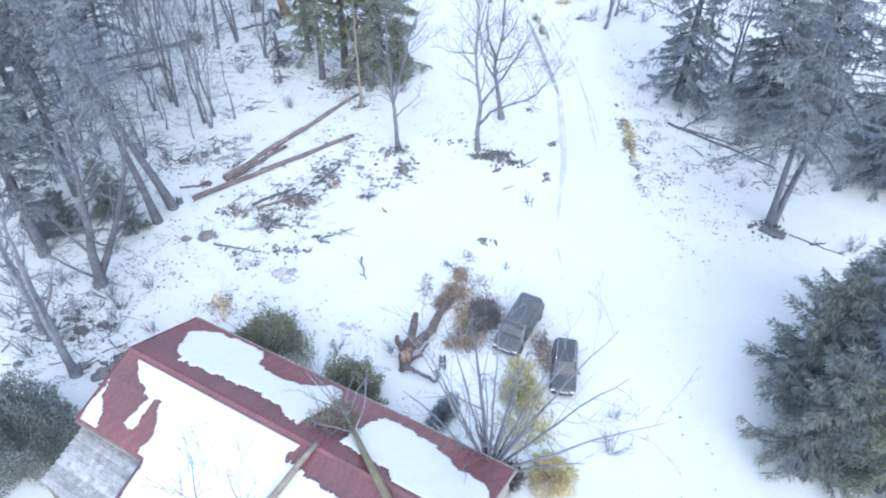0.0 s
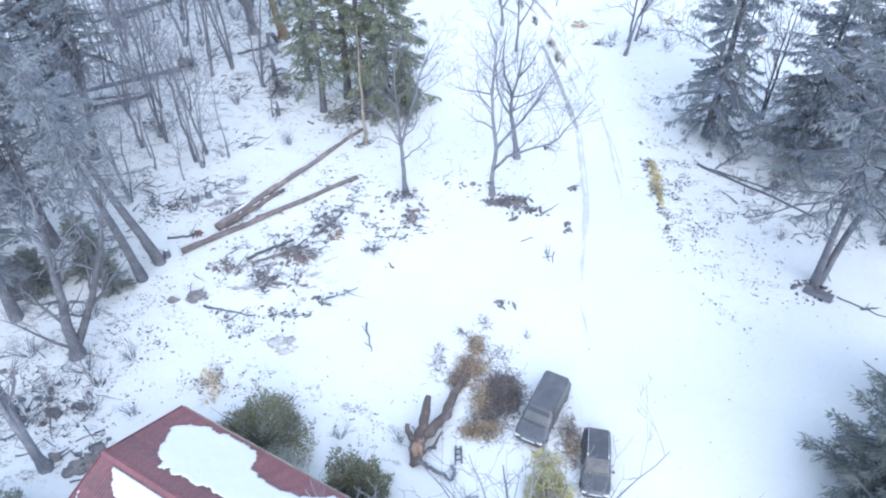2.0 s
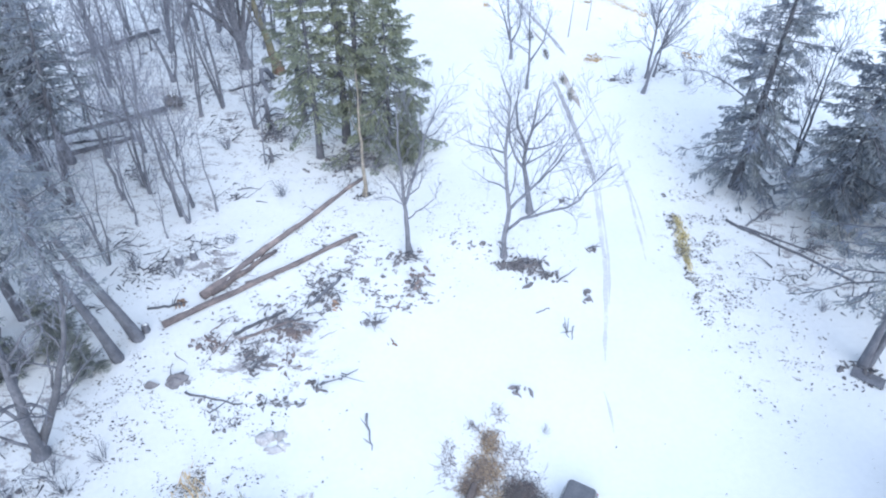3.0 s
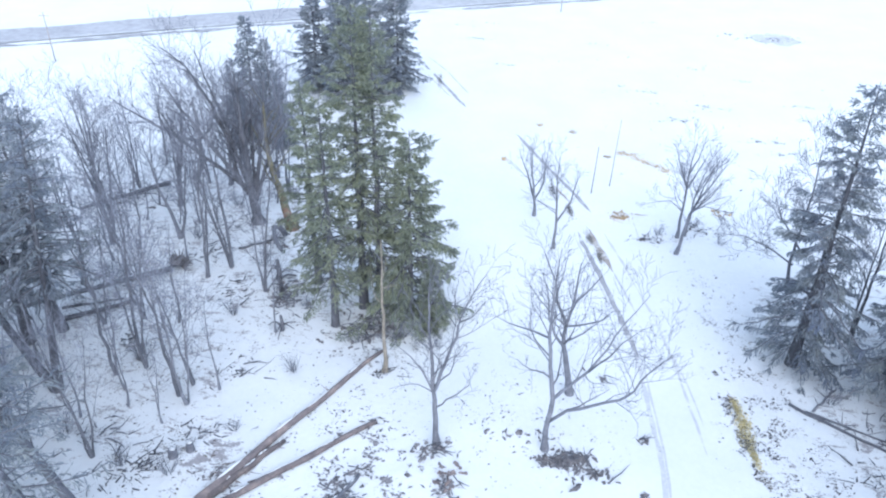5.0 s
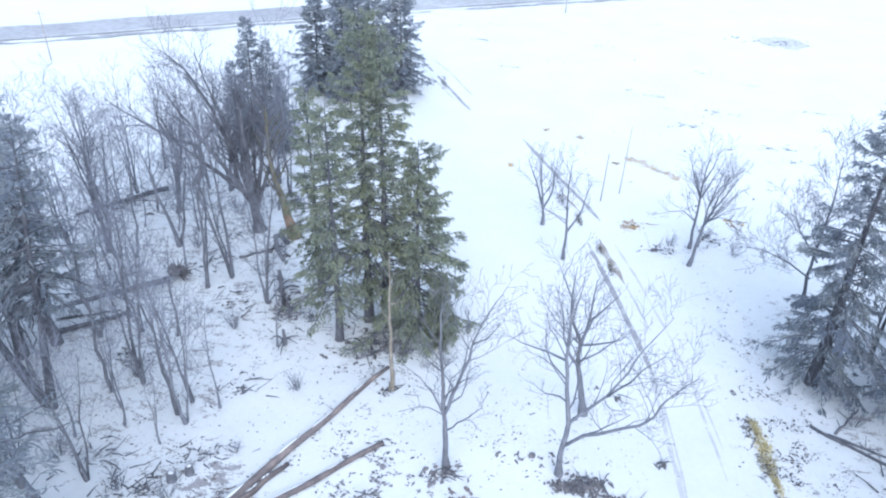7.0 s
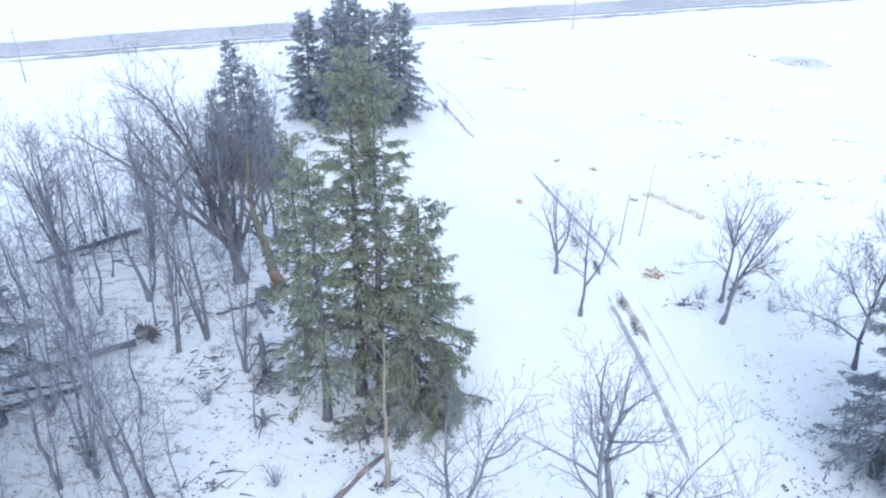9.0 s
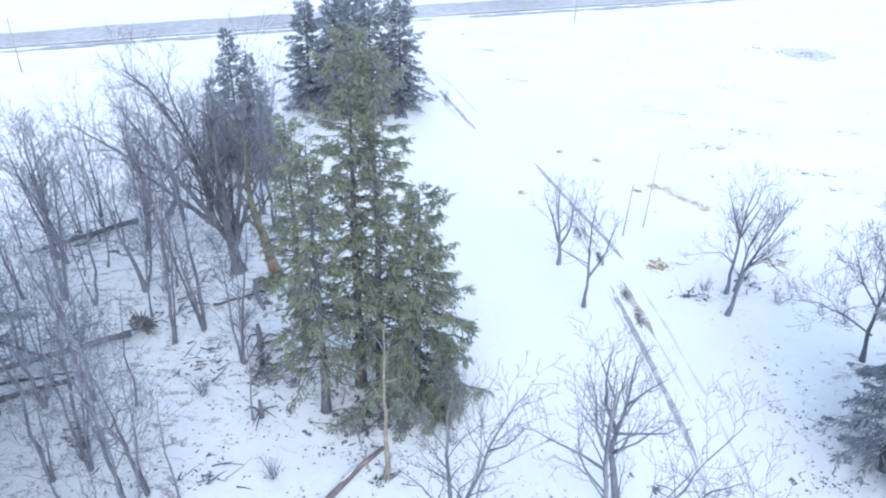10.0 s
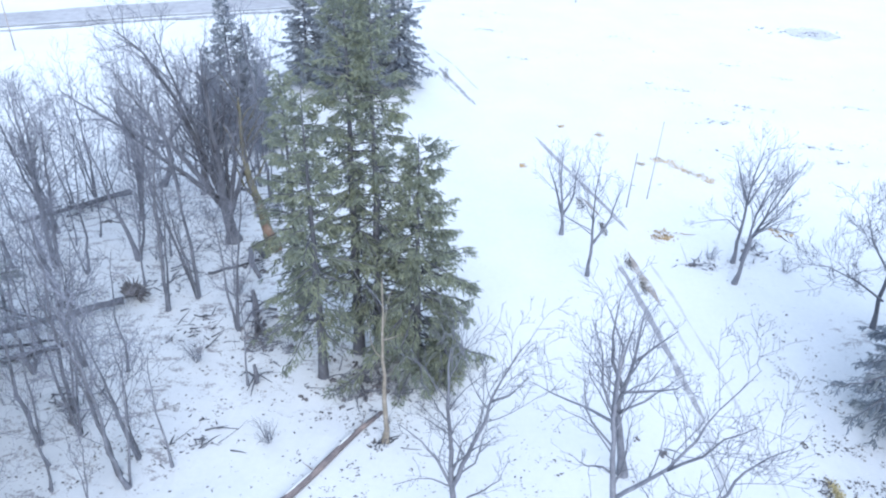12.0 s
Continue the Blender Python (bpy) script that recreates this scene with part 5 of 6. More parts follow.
def car(name, label, paint, length, width, height, hood, cowl_rake, rear_rake, rails, x, y, turn):
    """A car facing its own -y: body, cabin, panes, wheels, lamps, mirrors, bumpers."""
    c = empty(name, label, "car")
    f, w = length / 2, width / 2
    belt = 1.02 if height > 1.7 else 0.97
    st = [(-f, 0.72, 0.60), (-f + 0.06, 0.84, 0.74), (-f + 0.22, 0.93, 0.84), (-f + 0.6, 0.985, 0.91), (-f + hood, 1.0, belt), (0, 1.0, belt + 0.02), (f - 0.5, 1.0, belt + 0.02), (f - 0.12, 0.95, belt), (f, 0.86, 0.80)]
    g, rings = Geo(), []
    for yy, k, zt in st:
        h = w * k
        lowz = 0.34 if abs(yy) > f - 0.15 else 0.24
        rings.append([(-h * 0.93, yy, lowz), (-h, yy, 0.46), (-h, yy, zt - 0.18), (-h * 0.95, yy, zt - 0.05), (-h * 0.86, yy, zt), (h * 0.86, yy, zt), (h * 0.95, yy, zt - 0.05), (h, yy, zt - 0.18), (h, yy, 0.46), (h * 0.93, yy, lowz)])
    g.loft(rings)
    body = part("body", g, paint, c, bevel=0.04)
    y0, y1 = -f + hood - 0.12, f - 0.06
    rings = [rounded(-w * 0.93, w * 0.93, y0, y1, belt - 0.04, 0.16), rounded(-w * 0.90, w * 0.90, y0 + cowl_rake * 0.3, y1 - rear_rake * 0.3, belt + (height - belt) * 0.35, 0.18), rounded(-w * 0.80, w * 0.80, y0 + cowl_rake * 0.9, y1 - rear_rake * 0.85, height - 0.10, 0.18), rounded(-w * 0.74, w * 0.74, y0 + cowl_rake, y1 - rear_rake, height - 0.03, 0.2), rounded(-w * 0.5, w * 0.5, y0 + cowl_rake + 0.3, y1 - rear_rake - 0.3, height, 0.2)]
    g = Geo()
    g.loft(rings)
    cabin = part("cabin", g, paint, c, smooth=False)

    def pane(corners, out, nm="window", mat=GLASS_M, parent=cabin, label=""):
        q = Geo()
        out = Vector(out).normalized()
        ring = [Vector(p) for p in corners]
        q.loft([[p + out * 0.0 for p in ring], [p + out * 0.018 for p in ring]])
        return part(nm, q, mat, parent, label)

    zb, zt = belt + 0.03, height - 0.12

    def edge(z):
        k = (z - belt) / (height - belt)
        return w * (0.935 - 0.15 * k), y0 + cowl_rake * (0.02 + 0.98 * k), y1 - rear_rake * (0.02 + 0.93 * k)

    (wb, fb, rb), (wt, ft, rt) = edge(zb), edge(zt)
    pane([(-wb * 0.86, fb, zb), (wb * 0.86, fb, zb), (wt * 0.84, ft, zt), (-wt * 0.84, ft, zt)], (0, -1, 0.9), "windshield", label="pale reflecting windshield")
    pane([(-wb * 0.84, rb, zb + 0.05), (wb * 0.84, rb, zb + 0.05), (wt * 0.82, rt, zt), (-wt * 0.82, rt, zt)], (0, 1, 0.4), "rear_window")
    cuts = (0.03, 0.34, 0.66, 0.97)
    for s in (-1, 1):
        for a, b in zip(cuts, cuts[1:]):
            lo, hi = 0.015, 0.015
            yb0, yb1 = fb + 0.2 + (rb - fb - 0.35) * (a + lo), fb + 0.2 + (rb - fb - 0.35) * (b - hi)
            yt0, yt1 = ft + 0.12 + (rt - ft - 0.22) * (a + lo), ft + 0.12 + (rt - ft - 0.22) * (b - hi)
            pane([(s * wb, yb0, zb), (s * wb, yb1, zb), (s * wt, yt1, zt), (s * wt, yt0, zt)], (s, 0, 0.3))
        # mirror, lamps
        q = Geo()
        q.box((s * (w + 0.02), fb + 0.28, zb - 0.05), (s * (w + 0.20), fb + 0.40, zb + 0.12))
        part("mirror", q, paint, body, bevel=0.02)
        q = Geo()
        q.box((s * w * 0.55, -f + 0.035, 0.60), (s * w * 0.88, -f + 0.20, 0.76))
        part("headlight", q, LAMP, body, "clear headlight lens", bevel=0.02)
        q = Geo()
        q.box((s * w * 0.74, f - 0.06, 0.68), (s * w * 0.93, f + 0.015, 0.98))
        part("tail_light", q, TAIL, body, "red tail light lens", bevel=0.02)
        if rails:
            q = Geo()
            xr = s * w * 0.70
            q.tube([(xr, ft + 0.25, height - 0.05), (xr, ft + 0.4, height + 0.05), (xr, rt - 0.3, height + 0.05), (xr, rt - 0.15, height - 0.05)], [0.022] * 4, 6)
            part("roof_rail", q, CHROME, cabin, "bright roof rail")
        for yy in (-f + 0.92, f - 0.95):
            tyre = lathe([(0.0, 0.20), (0.0, 0.30), (0.03, 0.345), (0.19, 0.345), (0.22, 0.30), (0.22, 0.20)])
            wheel = part("wheel", tyre, RUBBER, c, smooth=False)
            wheel.matrix_basis = pose(s * (w - 0.21) if s > 0 else -w - 0.01 + 0.0, yy, 0.345)
            rim = lathe([(0.02, 0.03), (0.0 if s < 0 else 0.02, 0.06), (0.03, 0.19), (0.19, 0.205), (0.215 if s > 0 else 0.19, 0.10), (0.19, 0.03)])
            part("rim", rim, CHROME, wheel, "grey wheel rim")
    q = Geo()
    q.loft([[(-w * 0.75, -f - 0.02, z), (0, -f - 0.07, z), (w * 0.75, -f - 0.02, z), (w * 0.75, -f + 0.05, z), (0, -f + 0.03, z), (-w * 0.75, -f + 0.05, z)] for z in (0.36, 0.52)])
    part("bumper", q, paint, body, bevel=0.02)
    q = Geo()
    q.box((-w * 0.45, -f - 0.015, 0.60), (w * 0.45, -f + 0.08, 0.70))
    part("grille", q, CHROME, body, "bright grille bar")
    q = Geo()
    for s in (-0.35, 0.25):
        q.tube([(s * w, fb - 0.03, zb + 0.03), (s * w + 0.5, fb + 0.06, zb + 0.10)], [0.012, 0.008], 4)
    part("wiper", q, RUBBER, c)
    c.matrix_basis = pose(x, y, ground_z(x, y) - 0.03, 0, 0, turn)
    return c


car("minivan", "grey minivan parked in the snow by the brush heap", PAINT_GREY, 5.95, 2.3, 1.95, 1.25, 1.0, 0.35, False, 6.15, 38.45, -28)
car("sport_utility_car", "black car with bright roof rails parked in snow", PAINT_DARK, 4.95, 1.98, 1.78, 1.4, 0.8, 0.45, True, 9.25, 34.1, -11)


# ---- felled logs and debris ----
def log(name, a, b, r0, r1, mat, label, seed, lift=0.0, stubs=4):
    rng = random.Random(seed)
    n = 9
    pts, radii = [], []
    for i in range(n + 1):
        f = i / n
        x, y = a[0] + (b[0] - a[0]) * f, a[1] + (b[1] - a[1]) * f
        r = r0 + (r1 - r0) * f
        z = (ground_z(x, y) + r * 0.7 + lift) if len(a) == 2 else a[2] + (b[2] - a[2]) * f
        pts.append(Vector((x + rng.gauss(0, 0.06), y + rng.gauss(0, 0.06), z)))
        radii.append(r * rng.uniform(0.93, 1.07))
    thing = empty(name, label, "log")
    g = Geo()
    g.tube(pts, radii, 9)
    part("trunk", g, mat, thing, smooth=True)
    g = Geo()
    for _ in range(stubs):
        i = rng.randrange(2, n)
        d = Vector((rng.gauss(0, 1), rng.gauss(0, 1), rng.uniform(0.1, 0.9))).normalized()
        g.tube([pts[i], pts[i] + d * 0.5, pts[i] + d * rng.uniform(0.7, 1.5)], [radii[i] * 0.35, 0.04, 0.015], 5)
    if stubs:
        tagged(part("branchwork", g, mat, thing), kind="stuff")
    if r0 > 0.15:
        # broken lengths of snow along the upper side
        f = rng.uniform(0.02, 0.1)
        while f < 0.93:
            e = min(0.96, f + rng.uniform(0.04, 0.16))
            row = []
            for k in range(5):
                s = (f + (e - f) * k / 4) * n
                i = min(int(s), n - 1)
                r = radii[i]
                row.append((pts[i].lerp(pts[i + 1], s - i) + Vector((-0.35 * r, 0.3 * r, 0.7 * r)), r * 0.45 * (0.35, 0.85, 1.0, 0.8, 0.3)[k] * rng.uniform(0.7, 1.1)))
            g = Geo()
            g.tube([p for p, r in row], [r for p, r in row], 7)
            part("snow_strip", g, ROOF_SNOW, thing, "broken snow lying along the log", smooth=True)
            f = e + rng.uniform(0.02, 0.16)
    return thing


log("felled_log", (-22.9, 59.2), (-10.4, 76.4), 0.42, 0.17, LOG, "long felled log lying on the snow", 91)
log("felled_log", (-22.2, 59.6), (-17.6, 65.2), 0.33, 0.2, LOG, "short thick felled log beside the long one", 92)
log("felled_log", (-25.4, 56.0), (-10.2, 67.4), 0.33, 0.2, LOG, "long felled log with peeled brown bark", 93)
log("felled_log", (-27.3, 58.0), (-24.2, 58.6), 0.1, 0.12, BARK_DARK, "thin dark log on the snow", 94, stubs=1)
log("uprooted_log", (-34.6, 88.8, 3.5), (-47.5, 81.2, 3.3), 0.34, 0.2, BARK_DARK, "big uprooted trunk lying across the wood floor", 95, stubs=7)
log("fallen_log", (-43.2, 80.4), (-37.0, 84.0), 0.3, 0.22, BARK_DARK, "dark fallen trunk under snow in the wood", 96, stubs=5)
log("fallen_log", (26.1, 69.7), (35.8, 61.3), 0.14, 0.1, BARK_DARK, "long thin fallen trunk beside the verge", 97, stubs=5)
log("fallen_log", (27.3, 68.9), (34.5, 64.5), 0.12, 0.06, BARK_DARK, "fallen branch crossing the trunk by the verge", 98, stubs=8)
log("fallen_log", (28.0, 69.0), (31.5, 72.0), 0.12, 0.05, BARK_DARK, "fallen branch crossing the trunk by the verge", 99, stubs=6)
log("fallen_branch", (-21.7, 49.3), (-17.2, 48.3), 0.09, 0.05, BARK_DARK, "thin bare branch lying on the snow", 100, stubs=1)
log("fallen_branch", (6.2, 57.7), (7.4, 58.2), 0.05, 0.04, BARK_DARK, "short stick lying on the snow", 101, stubs=0)
log("fallen_branch", (-7.6, 47.4), (-6.9, 44.4), 0.09, 0.03, BARK_DARK, "short forked stick lying on the snow", 102, stubs=2)
log("fallen_branch", (8.3, 56.4), (8.6, 55.0), 0.05, 0.03, BARK_DARK, "short stick lying on the snow", 103, stubs=2)
log("fallen_branch", (9.1, 56.2), (8.9, 54.8), 0.05, 0.03, BARK_DARK, "short stick lying on the snow", 104, stubs=1)
log("fallen_log", (-19.2, 55.0), (-15.4, 57.8), 0.16, 0.12, BARK_DARK, "dark log half buried in the debris", 105, stubs=2)
log("fallen_log", (-18.6, 54.6), (-13.8, 57.0), 0.14, 0.1, LOG, "brown log half buried in the debris", 106, stubs=2)
log("fallen_log", (-13.4, 58.4), (-11.0, 61.8), 0.2, 0.14, BARK_DARK, "dark log half buried in the debris", 107, stubs=4)
log("fallen_branch", (33.0, 50.4), (37.0, 47.6), 0.08, 0.04, BARK_DARK, "thin fallen branch near the pine", 108, stubs=2)
log("fallen_branch", (34.5, 49.0), (36.0, 49.2), 0.1, 0.05, BARK_DARK, "short fallen branch near the pine", 109, stubs=2)
log("fallen_log", (-41.4, 108.5), (-50.7, 101.8), 0.34, 0.18, BARK_DARK, "fallen tree with broken limbs in the wood", 110, lift=0.4, stubs=16)
log("fallen_log", (-44.0, 82.6), (-38.4, 84.4), 0.16, 0.1, BARK_DARK, "dark fallen trunk under snow in the wood", 111, stubs=8)
log("fallen_log", (-28.5, 94.0), (-24.0, 96.4), 0.16, 0.1, BARK_DARK, "dark fallen trunk under snow in the wood", 112, stubs=6)
root = Geo()
rng = random.Random(5)
for k in range(7):
    root.lump((rng.gauss(0, 0.3), rng.gauss(0, 0.3), 0.9 + rng.gauss(0, 0.3)), (rng.uniform(0.35, 0.6), rng.uniform(0.3, 0.5), rng.uniform(0.35, 0.6)), rng, 1.0, 2)
for k in range(26):
    a = rng.uniform(0, 6.28)
    d = Vector((math.cos(a), rng.uniform(-0.5, 0.6), math.sin(a)))
    root.tube([Vector((0, 0, 1.0)) + d * 0.6, Vector((0, 0, 1.0)) + d * 1.2, Vector((0, 0, 1.0)) + d * rng.uniform(1.2, 1.6)], [0.1, 0.05, 0.02], 5)
o = tagged(part("root_ball", root, SOIL), kind="stuff")
o.matrix_basis = at(-34.0, 89.8)
tagged(o, "dark upturned root ball of the uprooted trunk", "root ball")


def heap(name, x, y, rx, ry, sticks, clods, label, category, seed, mat=BARK_DARK, clod_mat=SOIL, height=0.5, size=0.3, rounded_=False):
    """A low heap of broken sticks and clods on the snow."""
    rng = random.Random(seed)
    thing = empty(name, label, category)
    thing.location = (x, y, ground_z(x, y))
    g, c = Geo(), Geo()
    for _ in range(sticks):
        px, py = rng.gauss(0, rx * 0.5), rng.gauss(0, ry * 0.5)
        a, ln = rng.gauss(0.6, 0.9), rng.uniform(0.4, 1.0) * rng.choice((0.8, 1.4, 2.6))
        z = ground_z(x + px, y + py) - ground_z(x, y) + rng.uniform(0.02, height)
        d = Vector((math.cos(a), math.sin(a), rng.gauss(0, 0.18)))
        q = wander(rng, Vector((px, py, z)), d, ln, 4, 0.13, -0.02)
        r = rng.uniform(0.015, 0.075)
        g.tube(q, [r, r * 0.9, r * 0.7, r * 0.5, 0.01], 4, cap=False)
    for _ in range(clods):
        px, py = rng.gauss(0, rx * 0.55), rng.gauss(0, ry * 0.55)
        zz = ground_z(x + px, y + py) - ground_z(x, y)
        for _ in range(rng.randint(1, 4)):
            s = size * rng.uniform(0.3, 1.2)
            spot = (px + rng.gauss(0, size * 0.8), py + rng.gauss(0, size * 0.6), zz)
            if rounded_:
                c.lump(spot, (s * 1.1, s * 0.9, s), rng, 0.8, 1)
            else:
                c.chip(spot, s, rng)
    if sticks:
        tagged(part("stick_tangle", g, mat, thing), kind="stuff")
    if clods:
        tagged(part("clod_scatter", c, clod_mat, thing), kind="stuff")
    return thing


heap("debris_heap", -12.6, 59.8, 1.8, 2.4, 34, 14, "heap of dark broken branches on the snow", "debris", 1)
heap("debris_heap", -15.4, 56.6, 2.4, 1.6, 40, 18, "heap of snapped branches and frozen soil", "debris", 2)
heap("debris_heap", -17.2, 52.6, 1.8, 1.8, 26, 12, "loose branches half covered by snow", "debris", 3)
heap("debris_heap", -20.6, 54.0, 2.0, 1.8, 14, 8, "loose pale brush half covered by snow", "debris", 4, mat=LOG)
heap("debris_heap", -7.9, 56.4, 0.7, 0.7, 14, 7, "small dark heap of roots on the snow", "debris", 5, height=0.8)
heap("debris_heap", -4.3, 61.4, 1.0, 1.8, 12, 18, "brown heap of torn roots and soil", "debris", 6, clod_mat=LOG)
heap("debris_heap", -5.6, 64.4, 1.8, 1.0, 16, 14, "dark soil and brush round a tree foot", "debris", 7)
heap("debris_heap", -14.6, 48.4, 2.8, 0.7, 18, 22, "line of dark clods and twigs on the snow", "debris", 8, size=0.22, height=0.2)
heap("debris_heap", -22.7, 50.5, 0.7, 0.6, 4, 6, "pair of dark clods at a branch end", "debris", 9, size=0.5, rounded_=True)
heap("debris_heap", -24.9, 58.5, 0.5, 0.5, 2, 4, "dark stump rubble beside the logs", "debris", 10, size=0.5, clod_mat=WOOD_RAW)
heap("wood_debris", -14.2, 55.4, 1.6, 0.8, 10, 16, "brown broken wood half covered by snow", "debris", 38, clod_mat=LOG, mat=LOG, size=0.35)
heap("wood_debris", -21.2, 54.6, 1.0, 0.7, 6, 10, "brown broken wood half covered by snow", "debris", 39, clod_mat=LOG, mat=LOG, size=0.3)
heap("wood_debris", -11.5, 58.2, 0.6, 0.5, 3, 5, "pale broken wood at the end of the branches", "debris", 40, clod_mat=WOOD_RAW, mat=LOG, size=0.35)
heap("wood_debris", -14.0, 52.0, 1.2, 0.9, 6, 10, "brown broken wood half covered by snow", "debris", 41, clod_mat=LOG, mat=LOG, size=0.28)
heap("debris_heap", -19.2, 47.4, 1.0, 1.2, 6, 8, "grey clods and twigs half covered by snow", "debris", 42, size=0.25)
heap("debris_heap", -17.0, 52.0, 0.9, 1.2, 12, 12, "loose branches half covered by snow", "debris", 43, size=0.35)
heap("soil_heap", 5.6, 63.5, 2.3, 0.75, 34, 90, "dark strewn soil and twigs under a tree", "soil heap", 11, height=0.25)
heap("soil_heap", 8.0, 61.8, 1.8, 0.7, 6, 12, "dark frozen clods on the snow", "soil heap", 12)
heap("soil_heap", 2.4, 66.0, 2.2, 0.6, 0, 11, "row of dark clods beside a tree", "soil heap", 13)
heap("soil_heap", 12.0, 65.4, 0.4, 0.3, 6, 4, "small dark tuft of soil beside the drive", "soil heap", 14)
heap("soil_heap", 11.0, 59.9, 0.3, 0.8, 2, 5, "small dark patch of soil beside the drive", "soil heap", 15)
heap("soil_heap", 10.5, 72.8, 0.6, 0.4, 2, 4, "dark clods on the snow between trees", "soil heap", 16)
heap("soil_heap", 8.4, 74.2, 0.3, 0.3, 1, 3, "dark clod on the snow between trees", "soil heap", 17)
heap("soil_heap", 3.9, 49.7, 0.35, 0.4, 0, 3, "lone dark clod in the open snow", "soil heap", 18, size=0.45)
heap("soil_heap", -5.6, 54.1, 0.3, 0.3, 0, 2, "small orange chip of wood on the snow", "wood chip", 19, size=0.3, clod_mat=WOOD_RAW)
heap("soil_heap", -11.7, 50.0, 0.6, 0.5, 6, 4, "small ring of dark clods on the snow", "soil heap", 20)
heap("soil_heap", -10.1, 50.6, 0.7, 0.5, 5, 3, "few twigs and clods on the snow", "soil heap", 21)
heap("debris_heap", 20.2, 96.6, 2.2, 1.0, 22, 8, "low dark brush in the field snow", "debris", 22)
heap("debris_heap", 27.5, 99.0, 2.5, 1.6, 30, 6, "low dark brush round the field trees", "debris", 23)
heap("wood_debris", 18.3, 102.0, 1.3, 1.0, 14, 46, "heap of orange torn wood in the field", "debris", 24, clod_mat=STRAW, mat=STRAW, size=0.2)
heap("wood_debris", 31.8, 103.0, 1.0, 0.6, 4, 8, "orange torn wood in the field snow", "debris", 25, clod_mat=STRAW, mat=LOG)
heap("debris_heap", -46.0, 105.0, 4.0, 2.5, 70, 6, "dark tangle of snapped limbs on the fallen tree", "debris", 37, height=1.6)
heap("debris_heap", -11.5, 79.5, 4.5, 2.6, 120, 40, "dead branches lying under the spruces", "debris", 26, height=0.6)
heap("debris_heap", -10.0, 73.4, 1.2, 0.8, 16, 8, "brown leaves and brush at the snag's foot", "debris", 27, clod_mat=LITTER, size=0.2)
heap("debris_heap", -21.4, 84.6, 2.0, 3.0, 90, 24, "dark snapped branches on the wood floor", "debris", 28, height=0.7)
heap("debris_heap", -24.5, 95.6, 2.0, 2.0, 30, 6, "dark snapped branches below the torn tree", "debris", 29, height=0.7)
heap("debris_heap", -21.5, 61.5, 2.6, 1.6, 34, 4, "flattened brush beside the felled logs", "debris", 30, mat=LOG, height=0.3)
heap("debris_heap", 31.7, 51.4, 1.6, 1.2, 14, 22, "soil and sticks at the forked pine's foot", "debris", 31)
heap("debris_heap", 33, 66, 3.0, 2.5, 46, 6, "tangle of fallen conifer branches", "debris", 32, height=0.8)
heap("debris_heap", -34.0, 39.5, 3.2, 3.5, 60, 8, "dark brush and stones at the wood's edge", "debris", 33, clod_mat=SOIL, size=0.4, rounded_=True)
heap("debris_heap", -29.5, 38.5, 2.6, 2.6, 40, 7, "dark stones and brush at the wood's edge", "debris", 44, clod_mat=SOIL, size=0.42, rounded_=True)
heap("debris_heap", -26.5, 34.8, 1.6, 2.2, 20, 7, "dark stones and brush behind the house", "debris", 34, clod_mat=SOIL, size=0.5, rounded_=True)
mound = empty("rock_mound", "low mound of grey stones dusted with snow", "stones")
for k in range(9):
    rr = random.Random(180 + k)
    g = Geo()
    g.lump((rr.gauss(0, 0.75), rr.gauss(0, 0.4), rr.uniform(-0.1, 0.12)), (rr.uniform(0.35, 0.8), rr.uniform(0.3, 0.55), rr.uniform(0.25, 0.5)), rr, 0.6, 2)
    part("stone", g, STONE, mound, smooth=True)
mound.matrix_basis = at(-14.4, 45.2)
# low sawn stumps near the felled logs
for x, y, r in ((-26.6, 55.5, 0.3), (-26.2, 63.7, 0.34), (-25.0, 64.3, 0.3)):
    stump = empty("tree_stump", "low grey tree stump capped with snow", "stump", "stumps near the felled logs")
    g = Geo()
    g.tube([(0, 0, -0.3), (0, 0, 0.15), (0.03, 0, 0.75)], [r * 1.5, r * 1.15, r], 9)
    part("trunk", g, BARK, stump)
    g = Geo()
    g.lump((0.0, 0.1, 0.76), (r * 0.8, r * 0.8, 0.12), random.Random(int(x * 10)), 1.0, 1)
    part("snow_cap", g, ROOF_SNOW, stump, "small cap of snow", smooth=True)
    stump.matrix_basis = at(x, y)
# board at the pine's foot
g = Geo()
g.box((-1.2, -0.6, 0), (1.2, 0.6, 0.08))
o = part("wooden_board", g, BARK, bevel=0.01)
o.matrix_basis = at(31.6, 50.9, -38, 1, -0.08)
tagged(o, "weathered grey board lying at the pine's foot", "board")

# torn forked trunk and scrap beside the yard
fork = empty("torn_forked_trunk", "torn forked trunk with raw orange wood", "stump")
fork.location = (-3.0, 35.0, ground_z(-3, 35.0))


def gnarled(g, pts, r0, r1, seed, sides=9):
    """A crooked piece of trunk with bulges."""
    rng = random.Random(seed)
    fine = []
    for a, b in zip(pts, pts[1:]):
        a, b = Vector(a), Vector(b)
        fine += [a.lerp(b, k / 3) + Vector((rng.gauss(0, 0.05), rng.gauss(0, 0.05), rng.gauss(0, 0.04))) for k in range(3)]
    fine.append(Vector(pts[-1]))
    m = len(fine) - 1
    g.tube(fine, [(r0 + (r1 - r0) * i / m) * rng.uniform(0.85, 1.18) for i in range(m + 1)], sides)


